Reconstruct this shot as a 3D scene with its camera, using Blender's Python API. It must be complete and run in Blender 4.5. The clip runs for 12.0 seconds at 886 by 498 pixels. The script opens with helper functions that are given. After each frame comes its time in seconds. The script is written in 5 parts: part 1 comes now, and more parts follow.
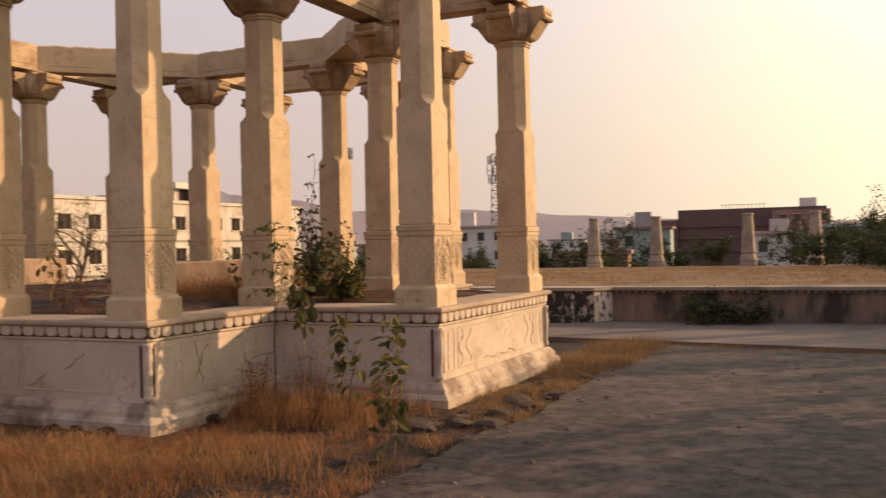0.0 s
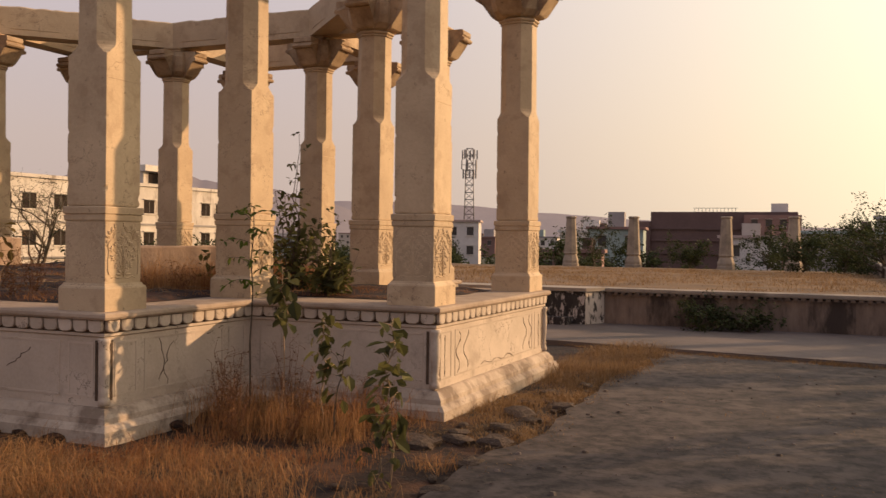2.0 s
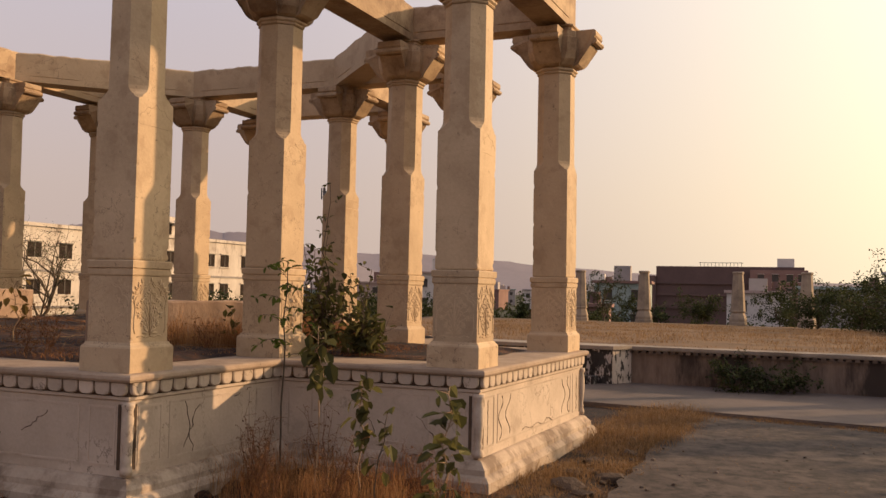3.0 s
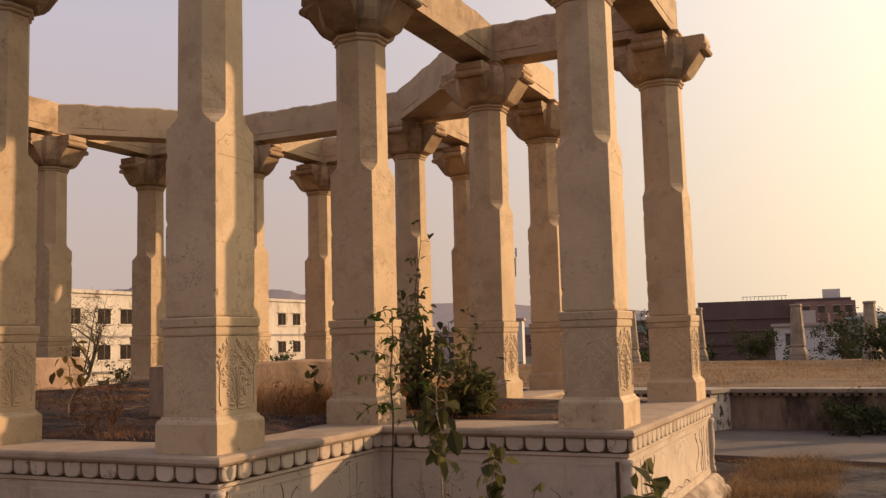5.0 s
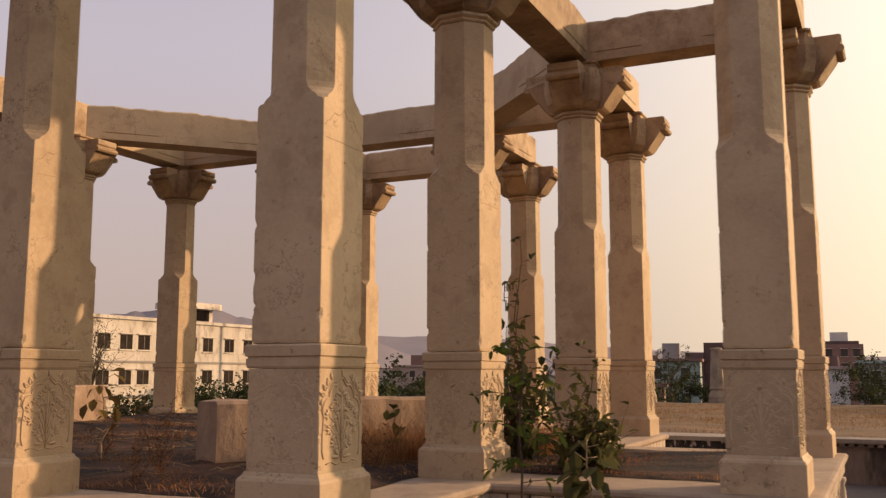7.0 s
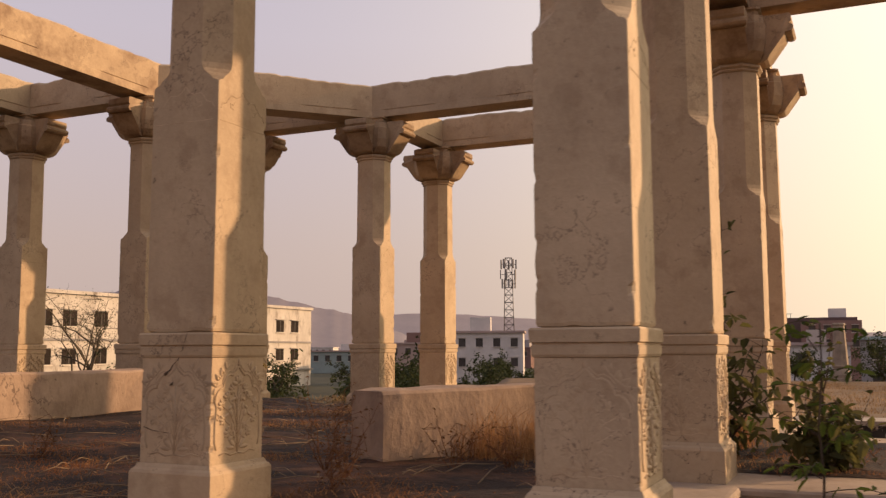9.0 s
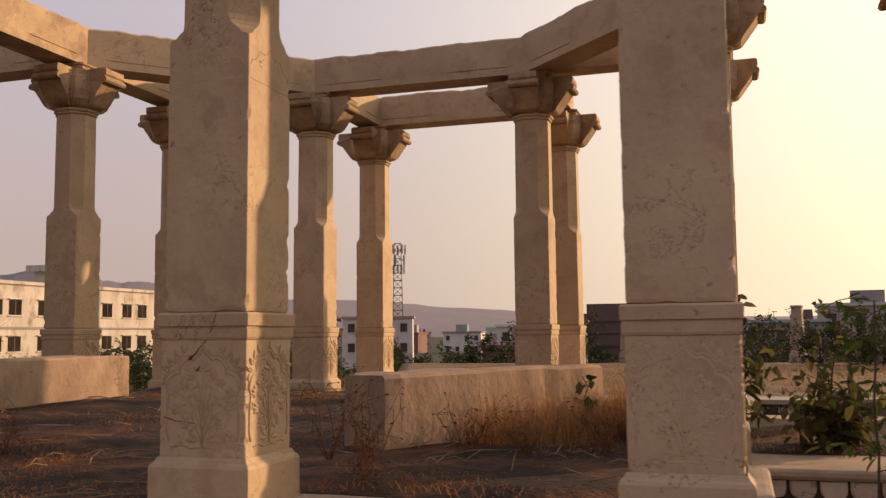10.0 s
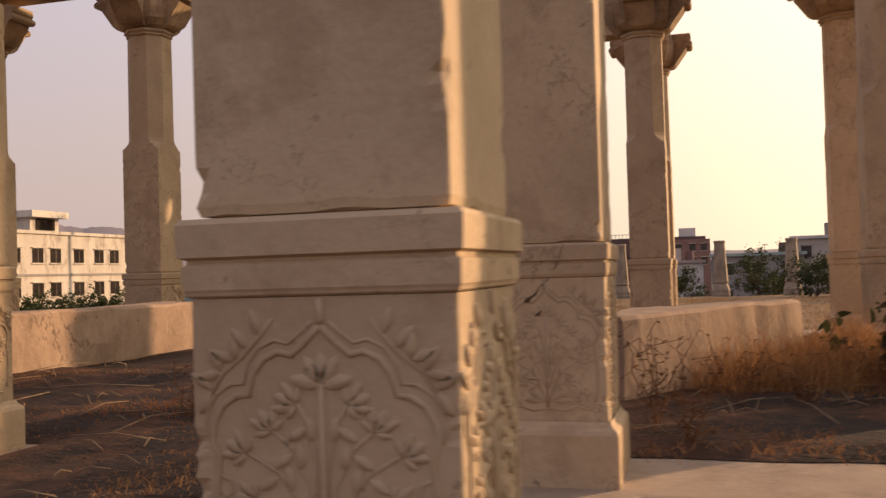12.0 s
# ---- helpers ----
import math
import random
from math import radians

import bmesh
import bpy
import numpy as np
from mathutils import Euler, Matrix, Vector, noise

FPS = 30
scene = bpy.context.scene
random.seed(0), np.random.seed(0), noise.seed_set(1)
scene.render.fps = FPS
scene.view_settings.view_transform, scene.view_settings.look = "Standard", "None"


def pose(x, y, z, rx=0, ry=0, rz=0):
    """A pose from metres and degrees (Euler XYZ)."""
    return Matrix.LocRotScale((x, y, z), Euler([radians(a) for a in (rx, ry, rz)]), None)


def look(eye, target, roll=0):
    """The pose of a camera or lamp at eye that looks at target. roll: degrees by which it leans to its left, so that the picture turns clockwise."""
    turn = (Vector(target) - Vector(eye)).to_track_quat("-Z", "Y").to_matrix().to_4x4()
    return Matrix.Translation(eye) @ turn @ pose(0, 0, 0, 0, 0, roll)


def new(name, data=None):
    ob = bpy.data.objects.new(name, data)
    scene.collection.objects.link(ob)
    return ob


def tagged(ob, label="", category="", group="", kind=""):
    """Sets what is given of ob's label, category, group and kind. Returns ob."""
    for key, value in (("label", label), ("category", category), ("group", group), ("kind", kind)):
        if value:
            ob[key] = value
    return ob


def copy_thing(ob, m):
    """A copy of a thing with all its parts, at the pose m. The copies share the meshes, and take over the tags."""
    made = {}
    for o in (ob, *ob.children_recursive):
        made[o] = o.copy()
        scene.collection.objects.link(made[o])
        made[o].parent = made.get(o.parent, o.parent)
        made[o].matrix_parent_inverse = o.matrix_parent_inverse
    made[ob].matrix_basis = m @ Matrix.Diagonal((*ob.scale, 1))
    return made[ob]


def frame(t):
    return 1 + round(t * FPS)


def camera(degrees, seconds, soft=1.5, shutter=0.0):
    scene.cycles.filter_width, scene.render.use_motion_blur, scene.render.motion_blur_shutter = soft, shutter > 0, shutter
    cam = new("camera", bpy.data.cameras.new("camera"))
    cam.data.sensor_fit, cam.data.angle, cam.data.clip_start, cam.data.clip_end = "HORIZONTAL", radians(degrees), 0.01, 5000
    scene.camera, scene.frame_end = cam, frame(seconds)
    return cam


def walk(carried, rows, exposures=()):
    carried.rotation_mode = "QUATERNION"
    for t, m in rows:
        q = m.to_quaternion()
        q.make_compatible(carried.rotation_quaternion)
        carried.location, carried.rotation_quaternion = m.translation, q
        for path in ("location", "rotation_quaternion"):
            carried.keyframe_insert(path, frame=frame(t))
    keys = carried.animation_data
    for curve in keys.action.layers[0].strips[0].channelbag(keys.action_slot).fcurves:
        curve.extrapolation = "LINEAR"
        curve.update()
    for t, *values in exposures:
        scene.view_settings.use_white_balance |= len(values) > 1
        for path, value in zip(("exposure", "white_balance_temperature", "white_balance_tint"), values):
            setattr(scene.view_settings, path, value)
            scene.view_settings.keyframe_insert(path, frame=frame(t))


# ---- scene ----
cam = camera(50.6, 12.0, 1.35, 0.35)
PATH = [
    (0, (0.09, -0.162, 1.468), (-0.751, 1.652, 1.461), -1.3),
    (0.5, (-0.164, -0.041, 1.487), (-0.824, 1.847, 1.467), 0.3),
    (1, (-0.301, 0.109, 1.477), (-0.888, 2.021, 1.452), 0.0),
    (1.5, (-0.38, 0.395, 1.47), (-1.002, 2.296, 1.428), -0.0),
    (2, (-0.535, 0.589, 1.459), (-1.318, 2.429, 1.438), 0.7),
    (2.5, (-0.777, 0.756, 1.479), (-1.581, 2.587, 1.484), 1.5),
    (3, (-1.013, 0.873, 1.500), (-1.802, 2.708, 1.590), 1.2),
    (5, (-2.053, 1.66, 1.504), (-2.9, 3.462, 1.697), -1.5),
    (5.5, (-2.269, 1.918, 1.534), (-3.177, 3.687, 1.753), -0.5),
    (6, (-2.585, 2.053, 1.524), (-3.461, 3.836, 1.758), 0.3),
    (6.5, (-2.886, 2.184, 1.532), (-3.67, 4.007, 1.782), -0.4),
    (7, (-3.235, 2.393, 1.539), (-4.077, 4.188, 1.802), -0.0),
    (9, (-4.743, 2.641, 1.589), (-5.567, 4.45, 1.804), -0.2),
    (9.5, (-5.119, 2.615, 1.575), (-5.82, 4.477, 1.782), -0.2),
    (10, (-5.495, 2.65, 1.571), (-6.093, 4.55, 1.754), -0.6),
    (10.5, (-5.869, 2.736, 1.577), (-6.433, 4.645, 1.77), -1.3),
    (11, (-6.303, 2.759, 1.594), (-6.838, 4.679, 1.761), -0.6),
    (11.5, (-6.663, 2.712, 1.603), (-7.16, 4.647, 1.692), 0.4),
    (12, (-7.035, 2.935, 1.584), (-7.568, 4.861, 1.637), -1.7),
]
EXPOSURES = [(t, stops, 6500, tint) for t, stops, tint in ((0, 0.16, 8), (0.5, 0.08, 8), (3, -0.05, 8), (5.5, -0.10, 8), (7, -0.12, 9), (9.5, -0.06, 11), (10.1, -0.16, 11), (10.5, -0.17, 11), (11, -0.24, 11), (11.5, -0.27, 11), (12, 0.02, 11))]
walk(cam, [(t, look(eye, target, roll)) for t, eye, target, roll in PATH], EXPOSURES)

# ---- world, sun and exposure ----
SUN_AZ, SUN_EL = 46.3, 15.5          # degrees clockwise from +y, and above the horizon
sun_dir = Vector((math.sin(radians(SUN_AZ)) * math.cos(radians(SUN_EL)), math.cos(radians(SUN_AZ)) * math.cos(radians(SUN_EL)), math.sin(radians(SUN_EL))))


def build_world():
    w = bpy.data.worlds.new("evening_sky")
    scene.world = w
    w.use_nodes = True
    nt = w.node_tree
    nt.nodes.clear()
    N, L = nt.nodes.new, nt.links.new
    out, bg = N("ShaderNodeOutputWorld"), N("ShaderNodeBackground")
    sky = N("ShaderNodeTexSky")
    sky.sky_type, sky.sun_disc = "NISHITA", False
    sky.sun_elevation, sky.sun_rotation = radians(SUN_EL), radians(SUN_AZ)
    sky.air_density, sky.dust_density, sky.ozone_density = 1.4, 6.0, 1.0
    co = N("ShaderNodeTexCoord")
    sep = N("ShaderNodeSeparateXYZ")
    L(co.outputs["Generated"], sep.inputs[0])
    # haze: warm near the horizon, lilac above
    ramp = N("ShaderNodeValToRGB")
    e = ramp.color_ramp.elements
    e[0].position, e[0].color = 0.0, (0.69, 0.525, 0.46, 1)
    e[1].position, e[1].color = 0.75, (0.49, 0.50, 0.665, 1)
    m = e.new(0.10)
    m.color = (0.71, 0.555, 0.51, 1)
    m = e.new(0.32)
    m.color = (0.70, 0.615, 0.685, 1)
    L(sep.outputs[2], ramp.inputs[0])
    # wide glow of the low sun in the haze
    dot = N("ShaderNodeVectorMath")
    dot.operation = "DOT_PRODUCT"
    dot.inputs[1].default_value = sun_dir
    L(co.outputs["Generated"], dot.inputs[0])
    mr = N("ShaderNodeMapRange")
    mr.inputs[1].default_value, mr.inputs[2].default_value = 0.0, 1.0
    L(dot.outputs["Value"], mr.inputs[0])
    pw = N("ShaderNodeMath")
    pw.operation = "POWER"
    pw.inputs[1].default_value = 2.75
    L(mr.outputs[0], pw.inputs[0])
    glow = N("ShaderNodeMixRGB")
    glow.blend_type = "ADD"
    glow.inputs[2].default_value = (1.8, 1.46, 0.72, 1)
    L(pw.outputs[0], glow.inputs[0])
    L(ramp.outputs[0], glow.inputs[1])
    sc = N("ShaderNodeMixRGB")
    sc.blend_type = "MULTIPLY"
    sc.inputs[0].default_value = 1
    sc.inputs[2].default_value = (0.08, 0.08, 0.08, 1)
    L(sky.outputs[0], sc.inputs[1])
    mix = N("ShaderNodeMixRGB")
    mix.inputs[0].default_value = 0.85
    L(sc.outputs[0], mix.inputs[1])
    L(glow.outputs[0], mix.inputs[2])
    L(mix.outputs[0], bg.inputs[0])
    bg.inputs[1].default_value = 1.0
    L(bg.outputs[0], out.inputs[0])
    s = bpy.data.lights.new("sun", "SUN")
    s.energy, s.angle, s.color = 5.0, radians(0.8), (1.0, 0.635, 0.36)
    o = new("sun", s)
    o.matrix_world = look(sun_dir * 50, (0, 0, 0))


build_world()


# ---- materials ----
def material(name, base, dark=None, scale=6.0, rough=0.85, bump=0.3, fine=60.0, spread=0.5, coords="Object", hue=0.06, stain=None, stain_scale=1.2, stain_amount=0.5, spec=0.25, stretch=(1, 1, 1), veins=None, vein_scale=2.2, vein_width=0.010, specks=0.0, speck_scale=16.0, depth=0.012, edge=(0.52, 0.70)):
    """Diffuse surface with variation at two scales, stains and relief; 1 unit is 1 m."""
    m = bpy.data.materials.new(name)
    m.use_nodes = True
    nt = m.node_tree
    N, L = nt.nodes.new, nt.links.new
    b = nt.nodes["Principled BSDF"]
    b.inputs["Roughness"].default_value = rough
    b.inputs["Specular IOR Level"].default_value = spec
    co, info = N("ShaderNodeTexCoord"), N("ShaderNodeObjectInfo")
    off = N("ShaderNodeVectorMath")
    off.operation = "ADD"
    sc = N("ShaderNodeVectorMath")
    sc.operation = "SCALE"
    cv = N("ShaderNodeCombineXYZ")
    for i in range(3):
        L(info.outputs["Random"], cv.inputs[i])
    L(cv.outputs[0], sc.inputs[0])
    sc.inputs["Scale"].default_value = 37.0
    mp = N("ShaderNodeMapping")
    mp.inputs["Scale"].default_value = stretch
    L(co.outputs[coords], mp.inputs[0])
    L(mp.outputs[0], off.inputs[0])
    L(sc.outputs[0], off.inputs[1])

    def noise_tex(s, d=5, r=0.6):
        n = N("ShaderNodeTexNoise")
        n.inputs["Scale"].default_value, n.inputs["Detail"].default_value, n.inputs["Roughness"].default_value = s, d, r
        L(off.outputs[0], n.inputs["Vector"])
        return n

    big, small = noise_tex(scale), noise_tex(fine, 3)
    ramp = N("ShaderNodeValToRGB")
    dark = dark or tuple(c * 0.6 for c in base)
    ramp.color_ramp.elements[0].position, ramp.color_ramp.elements[0].color = 0.5 - spread / 2, (*dark, 1)
    ramp.color_ramp.elements[1].position, ramp.color_ramp.elements[1].color = 0.5 + spread / 2, (*base, 1)
    mixn = N("ShaderNodeMath")
    mixn.operation = "MULTIPLY_ADD"
    mixn.inputs[1].default_value = 0.35
    L(small.outputs["Fac"], mixn.inputs[0])
    sub = N("ShaderNodeMath")
    sub.operation = "MULTIPLY_ADD"
    sub.inputs[1].default_value, sub.inputs[2].default_value = 1.0, -0.175
    L(big.outputs["Fac"], sub.inputs[0])
    L(sub.outputs[0], mixn.inputs[2])
    L(mixn.outputs[0], ramp.inputs[0])
    col = ramp.outputs[0]
    if stain:
        st = noise_tex(stain_scale, 6, 0.68)
        sr = N("ShaderNodeValToRGB")
        sr.color_ramp.elements[0].position, sr.color_ramp.elements[1].position = edge
        L(st.outputs["Fac"], sr.inputs[0])
        am = N("ShaderNodeMath")
        am.operation = "MULTIPLY"
        am.inputs[1].default_value = stain_amount
        L(sr.outputs[0], am.inputs[0])
        mx = N("ShaderNodeMixRGB")
        mx.inputs[2].default_value = (*stain, 1)
        L(am.outputs[0], mx.inputs[0])
        L(col, mx.inputs[1])
        col = mx.outputs[0]
    if specks:
        sp = noise_tex(speck_scale, 4, 0.7)
        sr = N("ShaderNodeMapRange")
        sr.inputs[1].default_value, sr.inputs[2].default_value, sr.inputs[4].default_value = 0.64, 0.72, specks
        L(sp.outputs["Fac"], sr.inputs[0])
        ms = N("ShaderNodeMixRGB")
        ms.inputs[2].default_value = (*(c * 0.4 for c in dark), 1)
        L(sr.outputs[0], ms.inputs[0])
        L(col, ms.inputs[1])
        col = ms.outputs[0]
    if veins:
        vn = noise_tex(vein_scale, 7, 0.62)
        gate = noise_tex(1.1, 2, 0.5)
        d = N("ShaderNodeMath")
        d.operation = "SUBTRACT"
        d.inputs[1].default_value = 0.5
        L(vn.outputs["Fac"], d.inputs[0])
        ab = N("ShaderNodeMath")
        ab.operation = "ABSOLUTE"
        L(d.outputs[0], ab.inputs[0])
        vr = N("ShaderNodeMapRange")
        vr.inputs[1].default_value, vr.inputs[2].default_value, vr.inputs[3].default_value, vr.inputs[4].default_value = 0.0, vein_width, 1.0, 0.0
        L(ab.outputs[0], vr.inputs[0])
        gr = N("ShaderNodeMapRange")
        gr.inputs[1].default_value, gr.inputs[2].default_value = 0.48, 0.62
        L(gate.outputs["Fac"], gr.inputs[0])
        mm = N("ShaderNodeMath")
        mm.operation = "MULTIPLY"
        L(vr.outputs[0], mm.inputs[0])
        L(gr.outputs[0], mm.inputs[1])
        mv = N("ShaderNodeMixRGB")
        mv.inputs[2].default_value = (*veins, 1)
        L(mm.outputs[0], mv.inputs[0])
        L(col, mv.inputs[1])
        col = mv.outputs[0]
    hsv = N("ShaderNodeHueSaturation")
    mrv = N("ShaderNodeMapRange")
    mrv.inputs[3].default_value, mrv.inputs[4].default_value = 1 - hue * 2, 1 + hue * 2
    L(info.outputs["Random"], mrv.inputs[0])
    L(mrv.outputs[0], hsv.inputs["Value"])
    L(col, hsv.inputs["Color"])
    L(hsv.outputs[0], b.inputs["Base Color"])
    if bump:
        bp = N("ShaderNodeBump")
        bp.inputs["Strength"].default_value, bp.inputs["Distance"].default_value = bump, depth
        L(mixn.outputs[0], bp.inputs["Height"])
        L(bp.outputs[0], b.inputs["Normal"])
    return m


def leaf_material(name, base, dark, trans=0.35, patch=None):
    m = bpy.data.materials.new(name)
    m.use_nodes = True
    nt = m.node_tree
    N, L = nt.nodes.new, nt.links.new
    b = nt.nodes["Principled BSDF"]
    b.inputs["Roughness"].default_value = 0.65
    b.inputs["Specular IOR Level"].default_value = 0.15
    geo, ramp = N("ShaderNodeNewGeometry"), N("ShaderNodeValToRGB")
    ramp.color_ramp.elements[0].color, ramp.color_ramp.elements[1].color = (*dark, 1), (*base, 1)
    L(geo.outputs["Random Per Island"], ramp.inputs[0])
    col = ramp.outputs[0]
    if patch:
        # drifts of another shade, about a metre across
        n, mr, mx = N("ShaderNodeTexNoise"), N("ShaderNodeMapRange"), N("ShaderNodeMixRGB")
        n.inputs["Scale"].default_value, n.inputs["Detail"].default_value = 1.1, 4
        L(geo.outputs["Position"], n.inputs["Vector"])
        mr.inputs[1].default_value, mr.inputs[2].default_value, mr.inputs[4].default_value = 0.42, 0.60, 0.85
        L(n.outputs["Fac"], mr.inputs[0])
        L(mr.outputs[0], mx.inputs[0])
        L(col, mx.inputs[1])
        mx.inputs[2].default_value = (*patch, 1)
        col = mx.outputs[0]
    L(col, b.inputs["Base Color"])
    tr, mix = N("ShaderNodeBsdfTranslucent"), N("ShaderNodeMixShader")
    L(col, tr.inputs[0])
    mix.inputs[0].default_value = trans
    L(b.outputs[0], mix.inputs[1])
    L(tr.outputs[0], mix.inputs[2])
    L(mix.outputs[0], nt.nodes["Material Output"].inputs[0])
    return m


STONE = material("weathered_marble", (0.545, 0.405, 0.258), (0.40, 0.290, 0.182), scale=2.2, fine=42, stain=(0.31, 0.205, 0.120), stain_scale=3.6, stain_amount=0.40, bump=0.5, rough=0.7, veins=(0.12, 0.082, 0.058), vein_scale=2.6, vein_width=0.0045, specks=0.75, speck_scale=19, edge=(0.53, 0.62))
STAINED = material("rain_stained_marble", (0.51, 0.370, 0.228), (0.33, 0.225, 0.135), scale=2.6, fine=42, stain=(0.17, 0.098, 0.055), stain_scale=2.8, stain_amount=0.72, bump=0.5, rough=0.75, veins=(0.10, 0.066, 0.046), vein_scale=2.8, vein_width=0.005, specks=0.7, speck_scale=9, edge=(0.46, 0.64))
SLAB = material("worn_tan_slab", (0.44, 0.335, 0.245), (0.29, 0.215, 0.155), scale=3.0, fine=36, stain=(0.20, 0.14, 0.095), stain_scale=2.4, stain_amount=0.6, bump=0.5, specks=0.6, speck_scale=9)
PLINTH = material("plinth_plaster", (0.575, 0.472, 0.375), (0.425, 0.34, 0.262), scale=2.2, fine=40, stain=(0.22, 0.165, 0.12), stain_scale=2.1, stain_amount=0.45, bump=0.5, veins=(0.10, 0.075, 0.055), vein_scale=1.7, vein_width=0.005, specks=0.5, speck_scale=8, edge=(0.54, 0.68))
# dark brown for dirt, cracks and painted recess shade
GRIME_SHADE = material("grime_and_shade", (0.12, 0.08, 0.05), (0.05, 0.034, 0.025), scale=9)
ROUGH_STONE = material("rough_hewn_stone", (0.43, 0.305, 0.215), (0.27, 0.185, 0.13), scale=5, fine=26, stretch=(1, 1, 0.7), specks=0.8, depth=0.016, bump=0.9, stain=(0.15, 0.10, 0.07), stain_scale=3.0, stain_amount=0.55, veins=(0.12, 0.08, 0.06), vein_scale=4.5, vein_width=0.02)
RUBBLE = material("dusty_rubble", (0.150, 0.102, 0.073), (0.055, 0.038, 0.028), scale=9, fine=40, bump=1.0, depth=0.03, specks=0.7)
SOIL = material("dry_soil", (0.034, 0.0178, 0.0120), (0.0095, 0.0062, 0.0052), scale=3.4, fine=34, bump=1.0, depth=0.03, stain=(0.112, 0.050, 0.025), stain_scale=2.2, stain_amount=0.9, edge=(0.48, 0.66), specks=0.5, speck_scale=14)
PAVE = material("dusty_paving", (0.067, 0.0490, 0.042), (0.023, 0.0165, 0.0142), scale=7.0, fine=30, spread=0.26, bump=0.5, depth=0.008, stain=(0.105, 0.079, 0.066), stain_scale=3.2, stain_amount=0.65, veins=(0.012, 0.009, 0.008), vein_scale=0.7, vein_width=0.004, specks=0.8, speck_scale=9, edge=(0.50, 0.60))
# Plaster copy for the base: weaker light painted darker, plus soil stains.
SHADED_SOILED = material("shaded_soiled_plaster", (0.49, 0.392, 0.30), (0.31, 0.24, 0.178), scale=3.0, fine=40, stain=(0.13, 0.088, 0.06), stain_scale=2.6, stain_amount=0.75, bump=0.7, veins=(0.09, 0.065, 0.05), vein_scale=2.0, vein_width=0.008, specks=0.8, speck_scale=9, edge=(0.49, 0.62))
PATHM = material("pale_path", (0.165, 0.128, 0.110), (0.095, 0.074, 0.063), scale=1.3, fine=14, bump=0.5, stain=(0.08, 0.06, 0.05), stain_scale=0.6)
GRASSLAND = material("dry_grassland", (0.215, 0.122, 0.054), (0.085, 0.049, 0.024), scale=0.9, fine=14, bump=1.0, stain=(0.07, 0.048, 0.03), stain_scale=0.5, stain_amount=0.7)
TERRACE_WALL = material("stained_wall", (0.29, 0.212, 0.162), (0.13, 0.092, 0.070), scale=2.4, fine=20, bump=0.6, stain=(0.040, 0.030, 0.025), stain_scale=1.1, stain_amount=0.88, stretch=(1.8, 1.8, 0.45), edge=(0.46, 0.58), specks=0.6, speck_scale=5)
LOWLAND = material("scrub_land", (0.055, 0.05, 0.025), (0.025, 0.027, 0.014), scale=0.05, fine=0.6, bump=0)
# aerial haze is painted into the hill colour as pale lilac grey
HILL = material("haze_tinted_hill", (0.25, 0.215, 0.225), (0.21, 0.18, 0.195), scale=0.01, fine=0.08, bump=0, rough=1)


# ---- mesh helpers ----
def part(name, bm, mat, parent=None, label="", smooth=False):
    me = bpy.data.meshes.new(name)
    bmesh.ops.recalc_face_normals(bm, faces=bm.faces)
    if smooth:
        for f in bm.faces:
            f.smooth = True
    bm.to_mesh(me)
    bm.free()
    me.materials.append(mat)
    o = new(name, me)
    o.parent = parent
    if label:
        o["label"] = label
    return o


def raw(name, verts, faces, mat, parent=None):
    me = bpy.data.meshes.new(name)
    me.from_pydata(verts, [], faces)
    me.materials.append(mat)
    o = new(name, me)
    o.parent = parent
    return o


def empty(name, m, label, category, group="", kind=""):
    o = new(name)
    o.matrix_basis = m
    return tagged(o, label, category, group, kind)


def box(bm, x0, y0, z0, x1, y1, z1):
    v = [bm.verts.new((x, y, z)) for z in (z0, z1) for x, y in ((x0, y0), (x1, y0), (x1, y1), (x0, y1))]
    for f in ((0, 1, 2, 3), (4, 5, 6, 7), (0, 1, 5, 4), (1, 2, 6, 5), (2, 3, 7, 6), (3, 0, 4, 7)):
        bm.faces.new([v[i] for i in f])
    return v


def loft(bm, rings, caps=True):
    """rings: lists of (x, y, z), all of one length, joined one to the next."""
    rows = [[bm.verts.new(p) for p in r] for r in rings]
    n = len(rows[0])
    for a, b in zip(rows, rows[1:]):
        for i in range(n):
            bm.faces.new((a[i], a[(i + 1) % n], b[(i + 1) % n], b[i]))
    if caps:
        bm.faces.new(rows[0])
        bm.faces.new(rows[-1])
    return rows


def square(h, z):
    return [(h, -h, z), (h, h, z), (-h, h, z), (-h, -h, z)]


def octo(h, c, z):
    """Square of half width h whose corners are cut at c from the middle."""
    return [(h, -c, z), (h, c, z), (c, h, z), (-c, h, z), (-h, c, z), (-h, -c, z), (-c, -h, z), (c, -h, z)]


def arris(h, c, z):
    """octo with a narrow strip along each side's two ends, so that only the edges chip."""
    k = c * 0.88
    return [(h, -c, z), (h, -k, z), (h, k, z), (h, c, z), (c, h, z), (k, h, z), (-k, h, z), (-c, h, z), (-h, c, z), (-h, k, z), (-h, -k, z), (-h, -c, z), (-c, -h, z), (-k, -h, z), (k, -h, z), (c, -h, z)]


